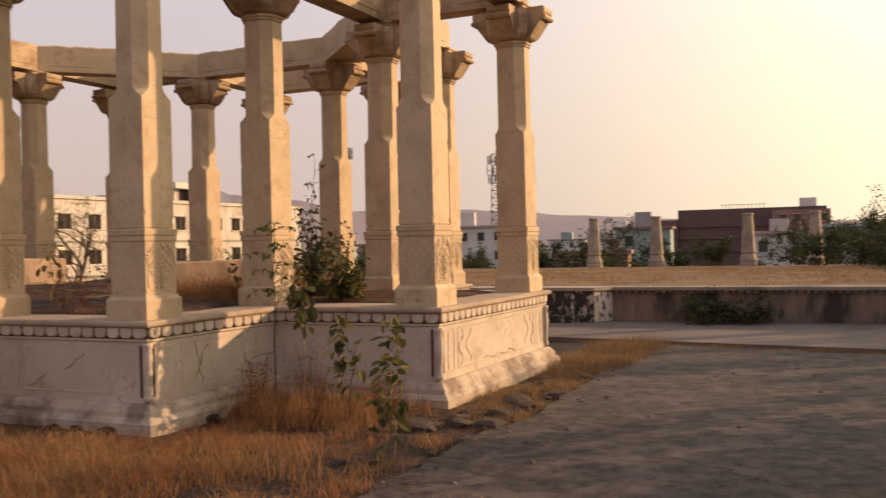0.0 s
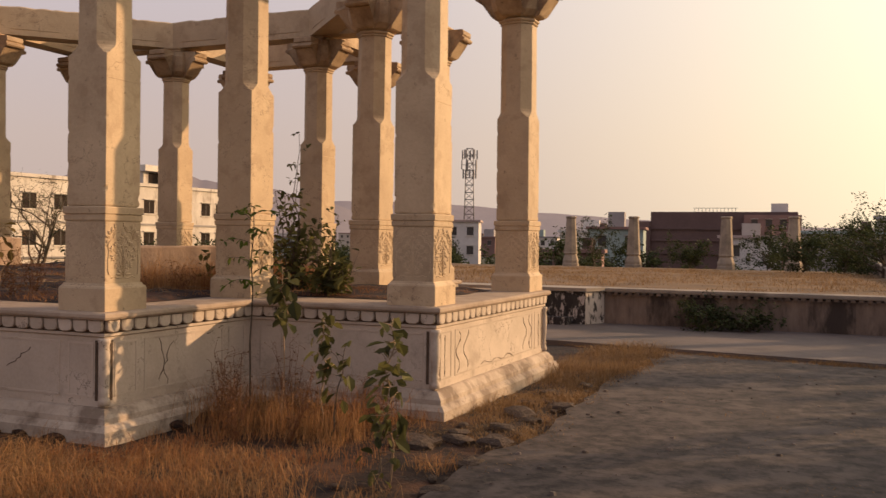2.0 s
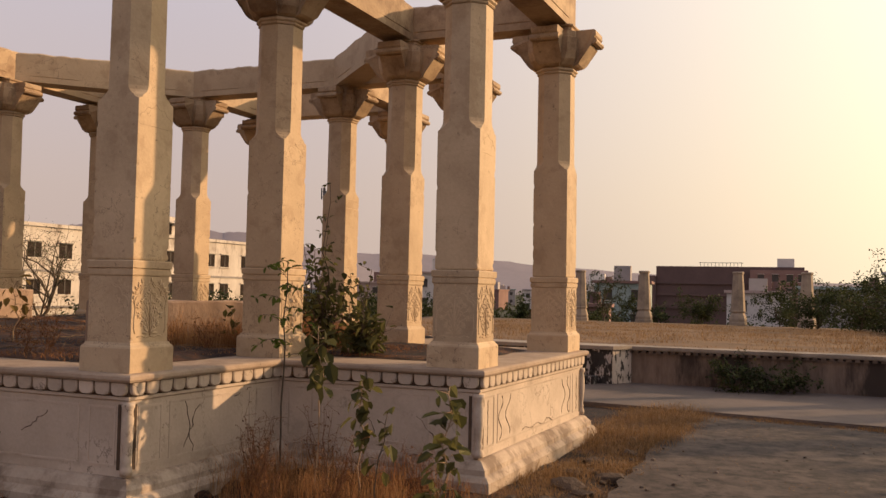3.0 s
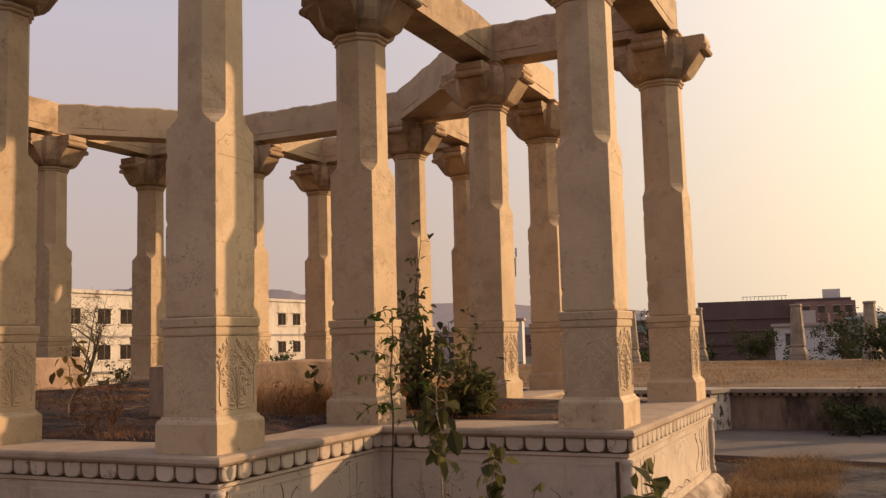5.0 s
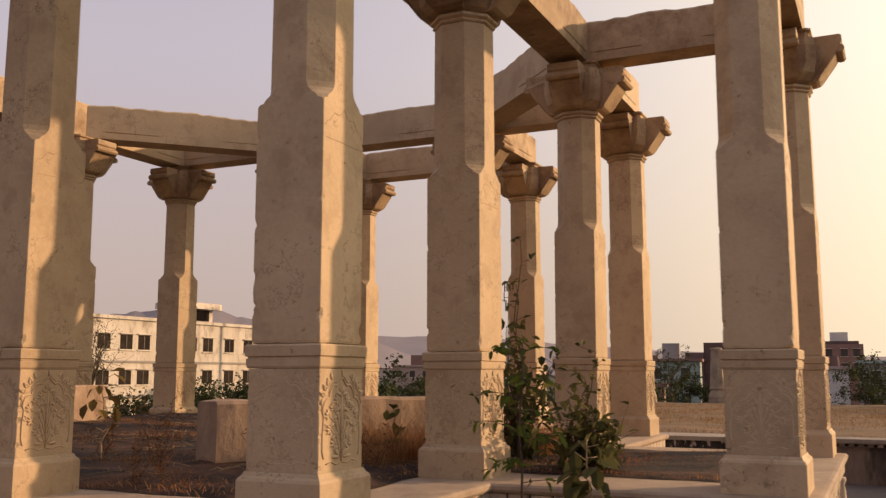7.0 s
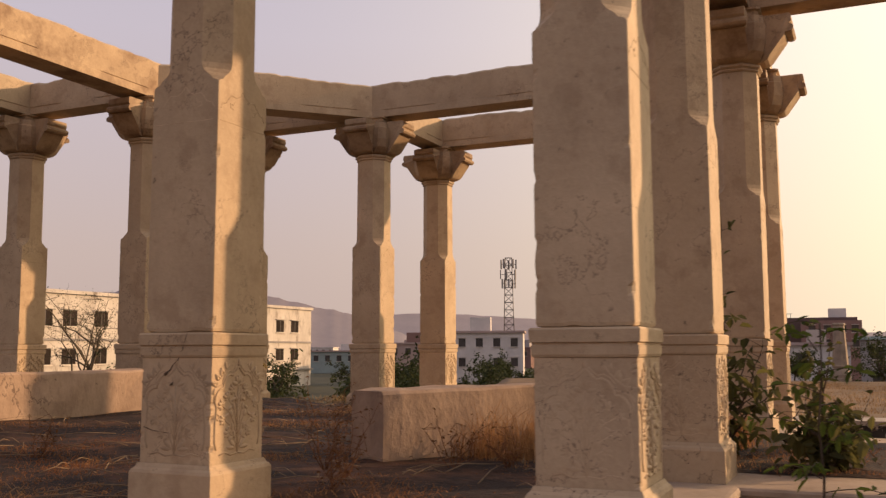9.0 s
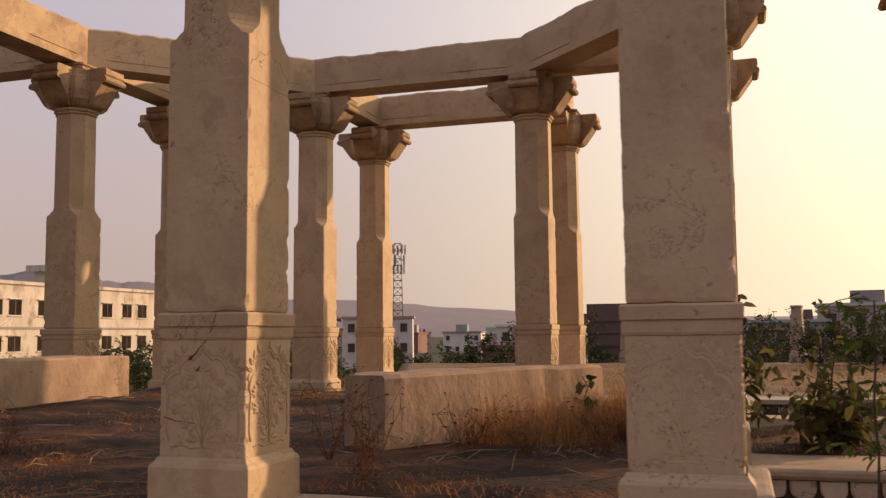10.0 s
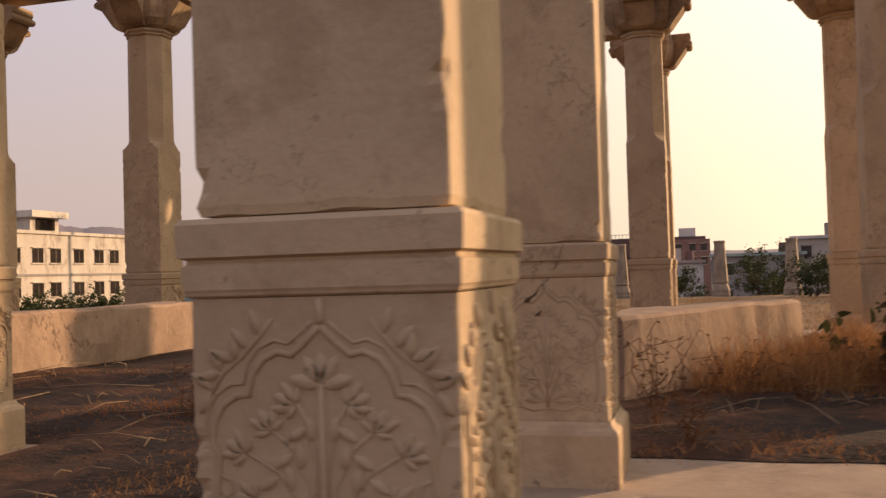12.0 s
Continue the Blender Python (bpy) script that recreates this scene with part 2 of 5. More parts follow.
def tube(bm, pts, r, n=6, flat=None):
    """A tapering tube through pts; r: radius or list. flat: (axis, factor) squeezes it."""
    rs = r if isinstance(r, (list, tuple)) else [r] * len(pts)
    rows = []
    for i, p in enumerate(pts):
        p = Vector(p)
        d = (Vector(pts[min(i + 1, len(pts) - 1)]) - Vector(pts[max(i - 1, 0)])).normalized()
        u = d.orthogonal().normalized() if abs(d.y) > 0.9 else d.cross(Vector((0, 1, 0))).normalized()
        w = d.cross(u)
        rows.append([p + (u * math.cos(a) + w * math.sin(a)) * rs[i] for a in [2 * math.pi * k / n for k in range(n)]])
    return loft(bm, rows)


def offset_poly(poly, d):
    """Outward offset of an axis-aligned counter-clockwise polygon."""
    out = []
    n = len(poly)
    for i in range(n):
        p, q, s = Vector(poly[i - 1]), Vector(poly[i]), Vector(poly[(i + 1) % n])
        a, b = (q - p).normalized(), (s - q).normalized()
        out.append((q.x + d * (a.y + b.y), q.y - d * (a.x + b.x)))
    return out

# ---- ground, paving and terrace ----
def build_ground():
    bm = bmesh.new()
    bmesh.ops.create_grid(bm, x_segments=40, y_segments=40, size=3500)
    for v in bm.verts:
        v.co.z = -3.6
    tagged(part("ground", bm, LOWLAND), "flat scrubby lowland reaching the hazy horizon", "ground", kind="structure")
    # raised plateau round the pavilion
    bm = bmesh.new()
    xs = np.unique(np.concatenate([np.linspace(-16.5, -14, 6), np.linspace(-14, -2.5, 60), np.linspace(-2.5, 0.45, 12)]))
    ys = np.unique(np.concatenate([np.linspace(-40, -2, 12), np.linspace(-2, 13.4, 80), np.linspace(13.4, 16.7, 8)]))
    grid = {}
    for i, x in enumerate(xs):
        for j, y in enumerate(ys):
            z = -0.03 + 0.05 * (noise.noise((x * 0.7, y * 0.7, 3)) + 0.5 * noise.noise((x * 2.3, y * 2.3, 7)))
            if x > -2.75:
                z = -0.06
            grid[i, j] = bm.verts.new((x, y, z))
    for i in range(len(xs) - 1):
        for j in range(len(ys) - 1):
            bm.faces.new((grid[i, j], grid[i + 1, j], grid[i + 1, j + 1], grid[i, j + 1]))
    edge = [grid[len(xs) - 1, j] for j in range(len(ys))]
    low = [bm.verts.new((v.co.x, v.co.y, -3.6)) for v in edge]
    for j in range(len(edge) - 1):
        bm.faces.new((edge[j], low[j], low[j + 1], edge[j + 1]))
    edge = [grid[0, j] for j in range(len(ys))]
    low = [bm.verts.new((v.co.x - 2.4, v.co.y, -3.6)) for v in edge]
    for j in range(len(edge) - 1):
        bm.faces.new((edge[j], edge[j + 1], low[j + 1], low[j]))
    tagged(part("ground_plateau", bm, SOIL, smooth=True), "bare brown soil and dry litter round the pavilion", "ground", kind="structure")
    # dark paving beside the pavilion, with an uneven broken west edge
    bm = bmesh.new()
    west = []
    y = -12.0
    while y < 13.36:
        west.append((-2.68 + 0.16 * noise.noise((0.3, y * 0.9, 1)) + 0.08 * noise.noise((5, y * 3.1, 1)), y))
        y += 0.22
    top = west + [(-2.75, 13.36), (0.46, 13.36)]
    top += [(0.46 + 0.05 * noise.noise((9, yy * 1.3, 2)), yy) for yy in np.linspace(13.2, -12, 60)]
    a = [bm.verts.new((x, y, 0.0)) for x, y in top]
    b = [bm.verts.new((x, y, -0.5)) for x, y in top]
    bm.faces.new(a)
    for i in range(len(a)):
        bm.faces.new((a[i], b[i], b[(i + 1) % len(a)], a[(i + 1) % len(a)]))
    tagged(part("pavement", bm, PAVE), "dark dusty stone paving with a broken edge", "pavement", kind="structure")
    # paler raised path in front of the terrace wall
    bm = bmesh.new()
    edge = ((-16.4, 13.42), (-4.2, 13.42), (0.55, 12.72), (0.55, 13.42), (7.0, 13.42), (7.0, 16.75), (-16.4, 16.75))
    loft(bm, [[(x, y, z) for x, y in edge] for z in (-3.7, 0.045)])
    bmesh.ops.bevel(bm, geom=list(bm.edges), offset=0.02, segments=2, affect="EDGES")
    tagged(part("path", bm, PATHM), "pale dusty concrete path along the terrace wall", "path", kind="structure")


build_ground()


def build_terrace():
    t = empty("terrace", pose(0, 0, 0), "raised terrace of dry grass behind a stained retaining wall", "terrace", kind="structure")
    bm = bmesh.new()
    xs, ys = np.linspace(0, 1, 46), np.concatenate([np.linspace(16.75, 30, 30), np.linspace(31, 55, 20)])
    g = {}
    for i, u in enumerate(xs):
        for j, y in enumerate(ys):
            x = 1.25 + (1 - u) * (-12.55 - 0.36 * (y - 16.75))
            z = 0.62 - 0.6 * max(0, (y - 17)) / 35 + 0.05 * noise.noise((x * 0.5, y * 0.5, 9))
            if i == 0 or j == len(ys) - 1:
                z = -3.6
            elif j == 0 or i == len(xs) - 1:
                z -= 0.02
            g[i, j] = bm.verts.new((x, y, z))
    for i in range(len(xs) - 1):
        for j in range(len(ys) - 1):
            bm.faces.new((g[i, j], g[i + 1, j], g[i + 1, j + 1], g[i, j + 1]))
    part("grass_field", bm, GRASSLAND, t, "rough tawny dry grass", smooth=True)
    bm = bmesh.new()
    box(bm, -4.35, 16.56, -0.2, 1.22, 16.95, 0.56)
    part("retaining_wall", bm, TERRACE_WALL, t)
    bm = bmesh.new()
    box(bm, -11.2, 16.61, -0.2, -4.36, 16.95, 0.56)
    part("retaining_wall", bm, TERRACE_WALL, t)
    bm = bmesh.new()
    box(bm, 0.92, 16.96, -3.6, 1.2, 55, 0.56)
    part("retaining_wall", bm, TERRACE_WALL, t)
    # end pier and blackened stretch of wall
    bm = bmesh.new()
    loft(bm, [[(-11.3, 16.12, z), (-4.52, 16.12, z), (-4.30, 16.54, z), (-4.30, 16.6, z), (-11.3, 16.6, z)] for z in (-0.2, 0.60)])
    part("blackened_pier", bm, BLACKENED, t, "blackened plaster with white flaking patches")
    bm = bmesh.new()
    box(bm, -11.3, 15.85, -0.2, -4.75, 16.11, 0.17)
    part("ledge", bm, BLACKENED, t, "blackened low ledge")
    bm = bmesh.new()
    loft(bm, [[(-11.3, 16.08, z), (-4.49, 16.08, z), (-4.27, 16.495, z), (-11.3, 16.495, z)] for z in (0.601, 0.66)])
    part("coping", bm, COPING, t)
    # flaking render on the canted end of the pier, whitened to read as sunlit
    bm = bmesh.new()
    loft(bm, [[(-4.508, 16.122, z), (-4.290, 16.538, z), (-4.305, 16.545, z), (-4.523, 16.130, z)] for z in (0.03, 0.59)])
    part("flaking_render", bm, SUNLIT_FLAKING, t, "white render flaking off the dark pier, whitened as if sunlit")
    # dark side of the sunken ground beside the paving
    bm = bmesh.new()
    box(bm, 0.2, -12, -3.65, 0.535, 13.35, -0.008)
    part("retaining_wall", bm, DARKWALL, t, "dark wall of the sunken ground")
    for i in range(9):
        bm = bmesh.new()
        box(bm, 0.72 + 0.42 * i, 13.36, -3.65, 0.79 + 0.42 * i, 13.415, -0.1)
        part("pilaster", bm, TERRACE_WALL, t)
    for x0, x1, y0, y1 in ((-4.42, 1.3, 16.5, 16.98), (-11.2, -4.43, 16.5, 16.98), (0.86, 1.28, 16.99, 55)):
        bm = bmesh.new()
        box(bm, x0, y0, 0.585, x1, y1, 0.65)
        bmesh.ops.bevel(bm, geom=list(bm.edges), offset=0.015, segments=2, affect="EDGES")
        part("coping", bm, COPING, t, "worn pale coping stone")
    # dentil course under the coping
    n = 0
    bm = bmesh.new()
    box(bm, -0.035, -0.03, -0.04, 0.035, 0.03, 0.0)
    first = part("dentil", bm, DENTIL, t)
    first.location = (-4.32, 16.53, 0.584)
    for i in range(1, 45):
        o = first.copy()
        scene.collection.objects.link(o)
        o.location = (-4.32 + 0.12 * i, 16.53, 0.584)


BLACKENED = material("blackened_plaster", (0.055, 0.047, 0.042), (0.018, 0.016, 0.015), scale=3, fine=20, stain=(0.50, 0.43, 0.38), stain_scale=6.5, stain_amount=0.95, stretch=(1.6, 1.6, 0.7), edge=(0.54, 0.60), bump=0.6)
# sunlight on the pier's end is painted in as whiter render
SUNLIT_FLAKING = material("flaking_render", (0.78, 0.66, 0.54), (0.52, 0.42, 0.33), scale=4, fine=30, stain=(0.05, 0.038, 0.032), stain_scale=7.5, stain_amount=0.95, stretch=(1.6, 1.6, 0.7), edge=(0.54, 0.59), bump=0.6)
DARKWALL = material("dark_streaked_wall", (0.040, 0.032, 0.026), (0.016, 0.013, 0.011), scale=2, fine=18, stretch=(2, 2, 0.4), bump=0.6)
COPING = material("worn_coping", (0.36, 0.30, 0.24), (0.22, 0.175, 0.135), scale=2, fine=25, stain=(0.13, 0.095, 0.07), stain_scale=1.6, stain_amount=0.7)
DENTIL = material("soiled_dentil", (0.19, 0.135, 0.10), (0.09, 0.064, 0.048), scale=4, fine=25, hue=0.15)
build_terrace()


# ---- the pavilion ----
FLOOR = 0.897
W = 0.20                              # half width of a column's dado
# column centres, measured from the south-east edges of the dados
COLX = {"oe": -3.66 - W, "ie": -5.485 - W, "be": -7.33 - W, "bw": -9.88 - W, "iw": -11.687 - W, "ow": -13.51 - W}
COLY = {"os": 4.09 + W, "is": 5.918 + W, "bs": 7.747 + W, "bn": 10.32 + W, "in": 12.16 + W, "on": 13.99 + W}
SITES = {
    "oe_bs": ("oe", "bs"), "oe_bn": ("oe", "bn"), "ie_bs": ("ie", "bs"), "ie_bn": ("ie", "bn"),
    "ie_is": ("ie", "is"), "ie_in": ("ie", "in"), "be_is": ("be", "is"), "be_os": ("be", "os"),
    "bw_is": ("bw", "is"), "bw_os": ("bw", "os"), "iw_is": ("iw", "is"), "iw_bs": ("iw", "bs"),
    "ow_bs": ("ow", "bs"), "ow_bn": ("ow", "bn"), "iw_bn": ("iw", "bn"), "iw_in": ("iw", "in"),
    "bw_in": ("bw", "in"), "bw_on": ("bw", "on"), "be_in": ("be", "in"), "be_on": ("be", "on"),
}
SITES = {k: (COLX[a], COLY[b]) for k, (a, b) in SITES.items()}


def plinth_outline():
    o = W + 0.10
    X, Y = COLX, COLY
    return [
        (X["bw"] - o, Y["os"] - o), (X["be"] + o, Y["os"] - o), (X["be"] + o, Y["is"] - o), (X["ie"] + o, Y["is"] - o),
        (X["ie"] + o, Y["bs"] - o), (X["oe"] + o, Y["bs"] - o), (X["oe"] + o, Y["bn"] + o), (X["ie"] + o, Y["bn"] + o),
        (X["ie"] + o, Y["in"] + o), (X["be"] + o, Y["in"] + o), (X["be"] + o, Y["on"] + o), (X["bw"] - o, Y["on"] + o),
        (X["bw"] - o, Y["in"] + o), (X["iw"] - o, Y["in"] + o), (X["iw"] - o, Y["bn"] + o), (X["ow"] - o, Y["bn"] + o),
        (X["ow"] - o, Y["bs"] - o), (X["iw"] - o, Y["bs"] - o), (X["iw"] - o, Y["is"] - o), (X["bw"] - o, Y["is"] - o),
    ]


OUTLINE = plinth_outline()


def ring_at(d, z):
    return [(x, y, z) for x, y in offset_poly(OUTLINE, d)]


def build_plinth():
    p = empty("plinth", pose(0, 0, 0), "cream plastered stone plinth with stepped corners and a petal frieze", "plinth")
    bm = bmesh.new()
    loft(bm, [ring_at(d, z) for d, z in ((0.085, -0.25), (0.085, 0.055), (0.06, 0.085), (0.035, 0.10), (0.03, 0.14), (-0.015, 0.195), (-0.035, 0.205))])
    part("base_moulding", bm, SHADED_SOILED, p, "chipped base moulding, soil-stained and darkened as if less lit")
    bm = bmesh.new()
    loft(bm, [ring_at(d, z) for d, z in ((-0.06, 0.19), (-0.06, 0.712), (-0.045, 0.722), (-0.045, 0.742))])
    part("body", bm, PLINTH, p, "cracked cream plaster body")
    bm = bmesh.new()
    # band coloured dark for the shade and dirt between the petals
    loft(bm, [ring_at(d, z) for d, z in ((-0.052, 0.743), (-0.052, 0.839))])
    part("frieze_band", bm, GRIME_SHADE, p, "grimy recess behind the petals, its shade painted dark")
    bm = bmesh.new()
    loft(bm, [ring_at(d, z) for d, z in ((-0.02, 0.840), (-0.004, 0.845), (0.006, 0.861), (0.004, 0.882), (-0.008, 0.894), (-0.03, FLOOR))])
    part("coping", bm, SLAB, p, "worn rounded tan coping slab")
    # petals of the frieze, one by one
    bm = bmesh.new()
    w, h, d = 0.0640, 0.088, 0.03
    prof = [(-w, 0), (w, 0)] + [(w * math.copysign(abs(math.cos(a)) ** 0.55, math.cos(a)), -h + 0.05 - 0.05 * math.sin(a) ** 0.8) for a in np.linspace(0, math.pi, 8)]
    loft(bm, [[(x, 0, z) for x, z in prof], [(x * 0.98, -d * 0.8, z) for x, z in prof], [(x * 0.8, -d, z * 0.93 - 0.003) for x, z in prof]])
    petal = part("petal", bm, PLINTH, p)
    first = True
    poly = offset_poly(OUTLINE, -0.052)
    for i in range(-1, 8):
        a, b = Vector(poly[i]), Vector(poly[i + 1])
        L = (b - a).length
        n = max(1, round(L / 0.142))
        rz = math.degrees(math.atan2(b.y - a.y, b.x - a.x))
        for k in range(n):
            q = a + (b - a) * ((k + 0.5) / n)
            o = petal
            if not first:
                o = petal.copy()
                scene.collection.objects.link(o)
            first = False
            o.matrix_basis = pose(q.x, q.y, 0.838, 0, random.uniform(-2, 2), rz) @ Matrix.Diagonal((L / n / 0.142, 1, 1, 1))
    # engaged balusters at the outer corners
    bm = bmesh.new()
    seg = ((0.034, 0.22), (0.034, 0.26), (0.022, 0.29), (0.030, 0.31), (0.022, 0.33), (0.026, 0.38), (0.034, 0.48), (0.033, 0.60), (0.026, 0.65), (0.036, 0.68), (0.036, 0.708))
    loft(bm, [[(1.25 * r * math.cos(a), 1.25 * r * math.sin(a), z) for a in np.linspace(0, 2 * math.pi, 12, endpoint=False)] for r, z in seg])
    bal = part("corner_baluster", bm, PLINTH, p, smooth=True)
    body = offset_poly(OUTLINE, -0.062)
    for k, i in enumerate((5, 3, 1, 6, 0)):
        o = bal if k == 0 else bal.copy()
        if k:
            scene.collection.objects.link(o)
        o.location = (body[i][0], body[i][1], 0)
        # dark strips that paint the shade of slots on both sides of the baluster
        a, b, c = Vector(body[i - 1]), Vector(body[i]), Vector(body[(i + 1) % len(body)])
        for e in ((a - b).normalized(), (c - b).normalized()):
            q = b + e * 0.068
            bm = bmesh.new()
            hx, hy = (0.013, 0.006) if abs(e.x) > 0.5 else (0.006, 0.013)
            box(bm, q.x - hx, q.y - hy, 0.25, q.x + hx, q.y + hy, 0.69)
            part("slot", bm, GRIME_SHADE, p)
    # incised panels on the faces that look south and east
    for i in range(0, 7):
        a, b = Vector(body[i]), Vector(body[i + 1])
        L = (b - a).length
        u = (b - a).normalized()
        nrm = Vector((u.y, -u.x))

        def bar(bm, s0, z0, s1, z1, thick=0.006):
            prof = []
            for s, z in ((s0, z0), (s1, z0), (s1, z1), (s0, z1)):
                prof.append(a + u * s)
            pts = [(a + u * s, z) for s, z in ((s0, z0), (s1, z0), (s1, z1), (s0, z1))]
            loft(bm, [[(q.x, q.y, z) for q, z in pts], [(q.x + nrm.x * thick, q.y + nrm.y * thick, z) for q, z in pts]])

        for s0, s1 in ((0.10, 0.34), (0.42, L - 0.42), (L - 0.34, L - 0.10)):
            if s1 - s0 < 0.15:
                continue
            bm = bmesh.new()
            for q in ((s0, 0.27, s1, 0.285), (s0, 0.66, s1, 0.675), (s0, 0.286, s0 + 0.014, 0.659), (s1 - 0.014, 0.286, s1, 0.659)):
                bar(bm, *q)
            part("panel_frame", bm, PLINTH, p)
    # cracks and eroded cartouche lines
    rng = random.Random(3)

    def face_line(i, pts, r=0.0045):
        a, b = Vector(body[i]), Vector(body[i + 1])
        u = (b - a).normalized()
        nrm = Vector((u.y, -u.x))
        P = []
        for s, z in pts:
            q = a + u * s + nrm * 0.0025
            P.append((q.x + rng.uniform(-0.002, 0.002), q.y, z + rng.uniform(-0.006, 0.006)))
        bm = bmesh.new()
        tube(bm, P, [r * rng.uniform(0.5, 1.1) for _ in P], 5)
        part("crack", bm, GRIME_SHADE, p)

    def crack(i, s, z, ds, dz, n=9):
        pts = []
        for k in range(n):
            t = k / (n - 1)
            pts.append((s + ds * t + rng.uniform(-0.02, 0.02), z + dz * t))
        face_line(i, pts, 0.004)

    for i, s, z, ds, dz in ((3, 0.60, 0.66, 0.10, -0.38), (3, 0.75, 0.62, -0.16, -0.3), (3, 1.2, 0.64, 0.2, 0.05), (2, 0.9, 0.45, 0.25, 0.16), (2, 0.5, 0.3, 0.2, 0.12), (4, 0.8, 0.62, 0.12, -0.3), (4, 1.3, 0.5, 0.2, -0.2), (0, 1.2, 0.6, 0.2, -0.3)):
        crack(i, s, z, ds, dz)
    for i, L in ((5, (Vector(body[6]) - Vector(body[5])).length), ):
        for s0, sg in ((0.48, 1), (L - 0.48, -1)):
            face_line(i, [(s0 + sg * (0.05 * math.sin(k * 0.9) + 0.02 * k / 8), 0.29 + 0.36 * k / 10) for k in range(11)])
            face_line(i, [(s0 + sg * (0.20 + 0.06 * math.sin(k * 0.7 + 1)), 0.31 + 0.33 * k / 10) for k in range(11)])
            face_line(i, [(s0 - sg * (0.28 + 0.01 * (k % 2)), 0.29 + 0.36 * k / 10) for k in range(11)])
        face_line(i, [(L * 0.35 + L * 0.3 * k / 10, 0.30 + 0.02 * math.sin(k * 1.7)) for k in range(11)])
    return p


plinth = build_plinth()


def build_floor():
    poly = offset_poly(OUTLINE, -0.56)
    xs, ys = np.linspace(-14, -3.5, 76), np.linspace(4, 14.3, 74)

    def inside(x, y):
        c = False
        for (x0, y0), (x1, y1) in zip(poly, poly[1:] + poly[:1]):
            if (y0 > y) != (y1 > y) and x < (x1 - x0) * (y - y0) / (y1 - y0) + x0:
                c = not c
        return c

    bm = bmesh.new()
    vs = {}

    def vert(i, j):
        if (i, j) not in vs:
            x, y = xs[i], ys[j]
            z = soil_height(x, y)
            vs[i, j] = bm.verts.new((x + 0.05 * noise.noise((x * 3, y * 3, 0)), y + 0.05 * noise.noise((x * 3, y * 3, 5)), z))
        return vs[i, j]

    for i in range(len(xs) - 1):
        for j in range(len(ys) - 1):
            if inside((xs[i] + xs[i + 1]) / 2, (ys[j] + ys[j + 1]) / 2):
                bm.faces.new((vert(i, j), vert(i + 1, j), vert(i + 1, j + 1), vert(i, j + 1)))
    for v in bm.verts:
        if v.is_boundary:
            v.co.z = FLOOR + 0.004
    tagged(part("floor", bm, SOIL, smooth=True), "earth and dry litter covering the pavilion floor", "floor", kind="structure")


def soil_height(x, y):
    west = min(1, max(0, (-8.6 - x) / 2.2))
    return FLOOR + 0.035 + 0.10 * west * min(1, max(0, (y - 6.5) / 1.5)) + 0.03 * noise.noise((x * 1.1, y * 1.1, 2)) + 0.015 * noise.noise((x * 4, y * 4, 2))


build_floor()


def petal_shape(cx, cz, ang, length, width):
    """Outline of a leaf in the panel plane, root at cx, cz."""
    out = []
    for s, wd in ((0, 0.15), (0.3, 0.9), (0.6, 1.0), (0.85, 0.55), (1, 0.0), (0.85, -0.55), (0.6, -1.0), (0.3, -0.9), (0.0, -0.15)):
        x, z = width / 2 * wd, s * length
        out.append((cx + x * math.cos(ang) + z * math.sin(ang), cz - x * math.sin(ang) + z * math.cos(ang)))
    return out


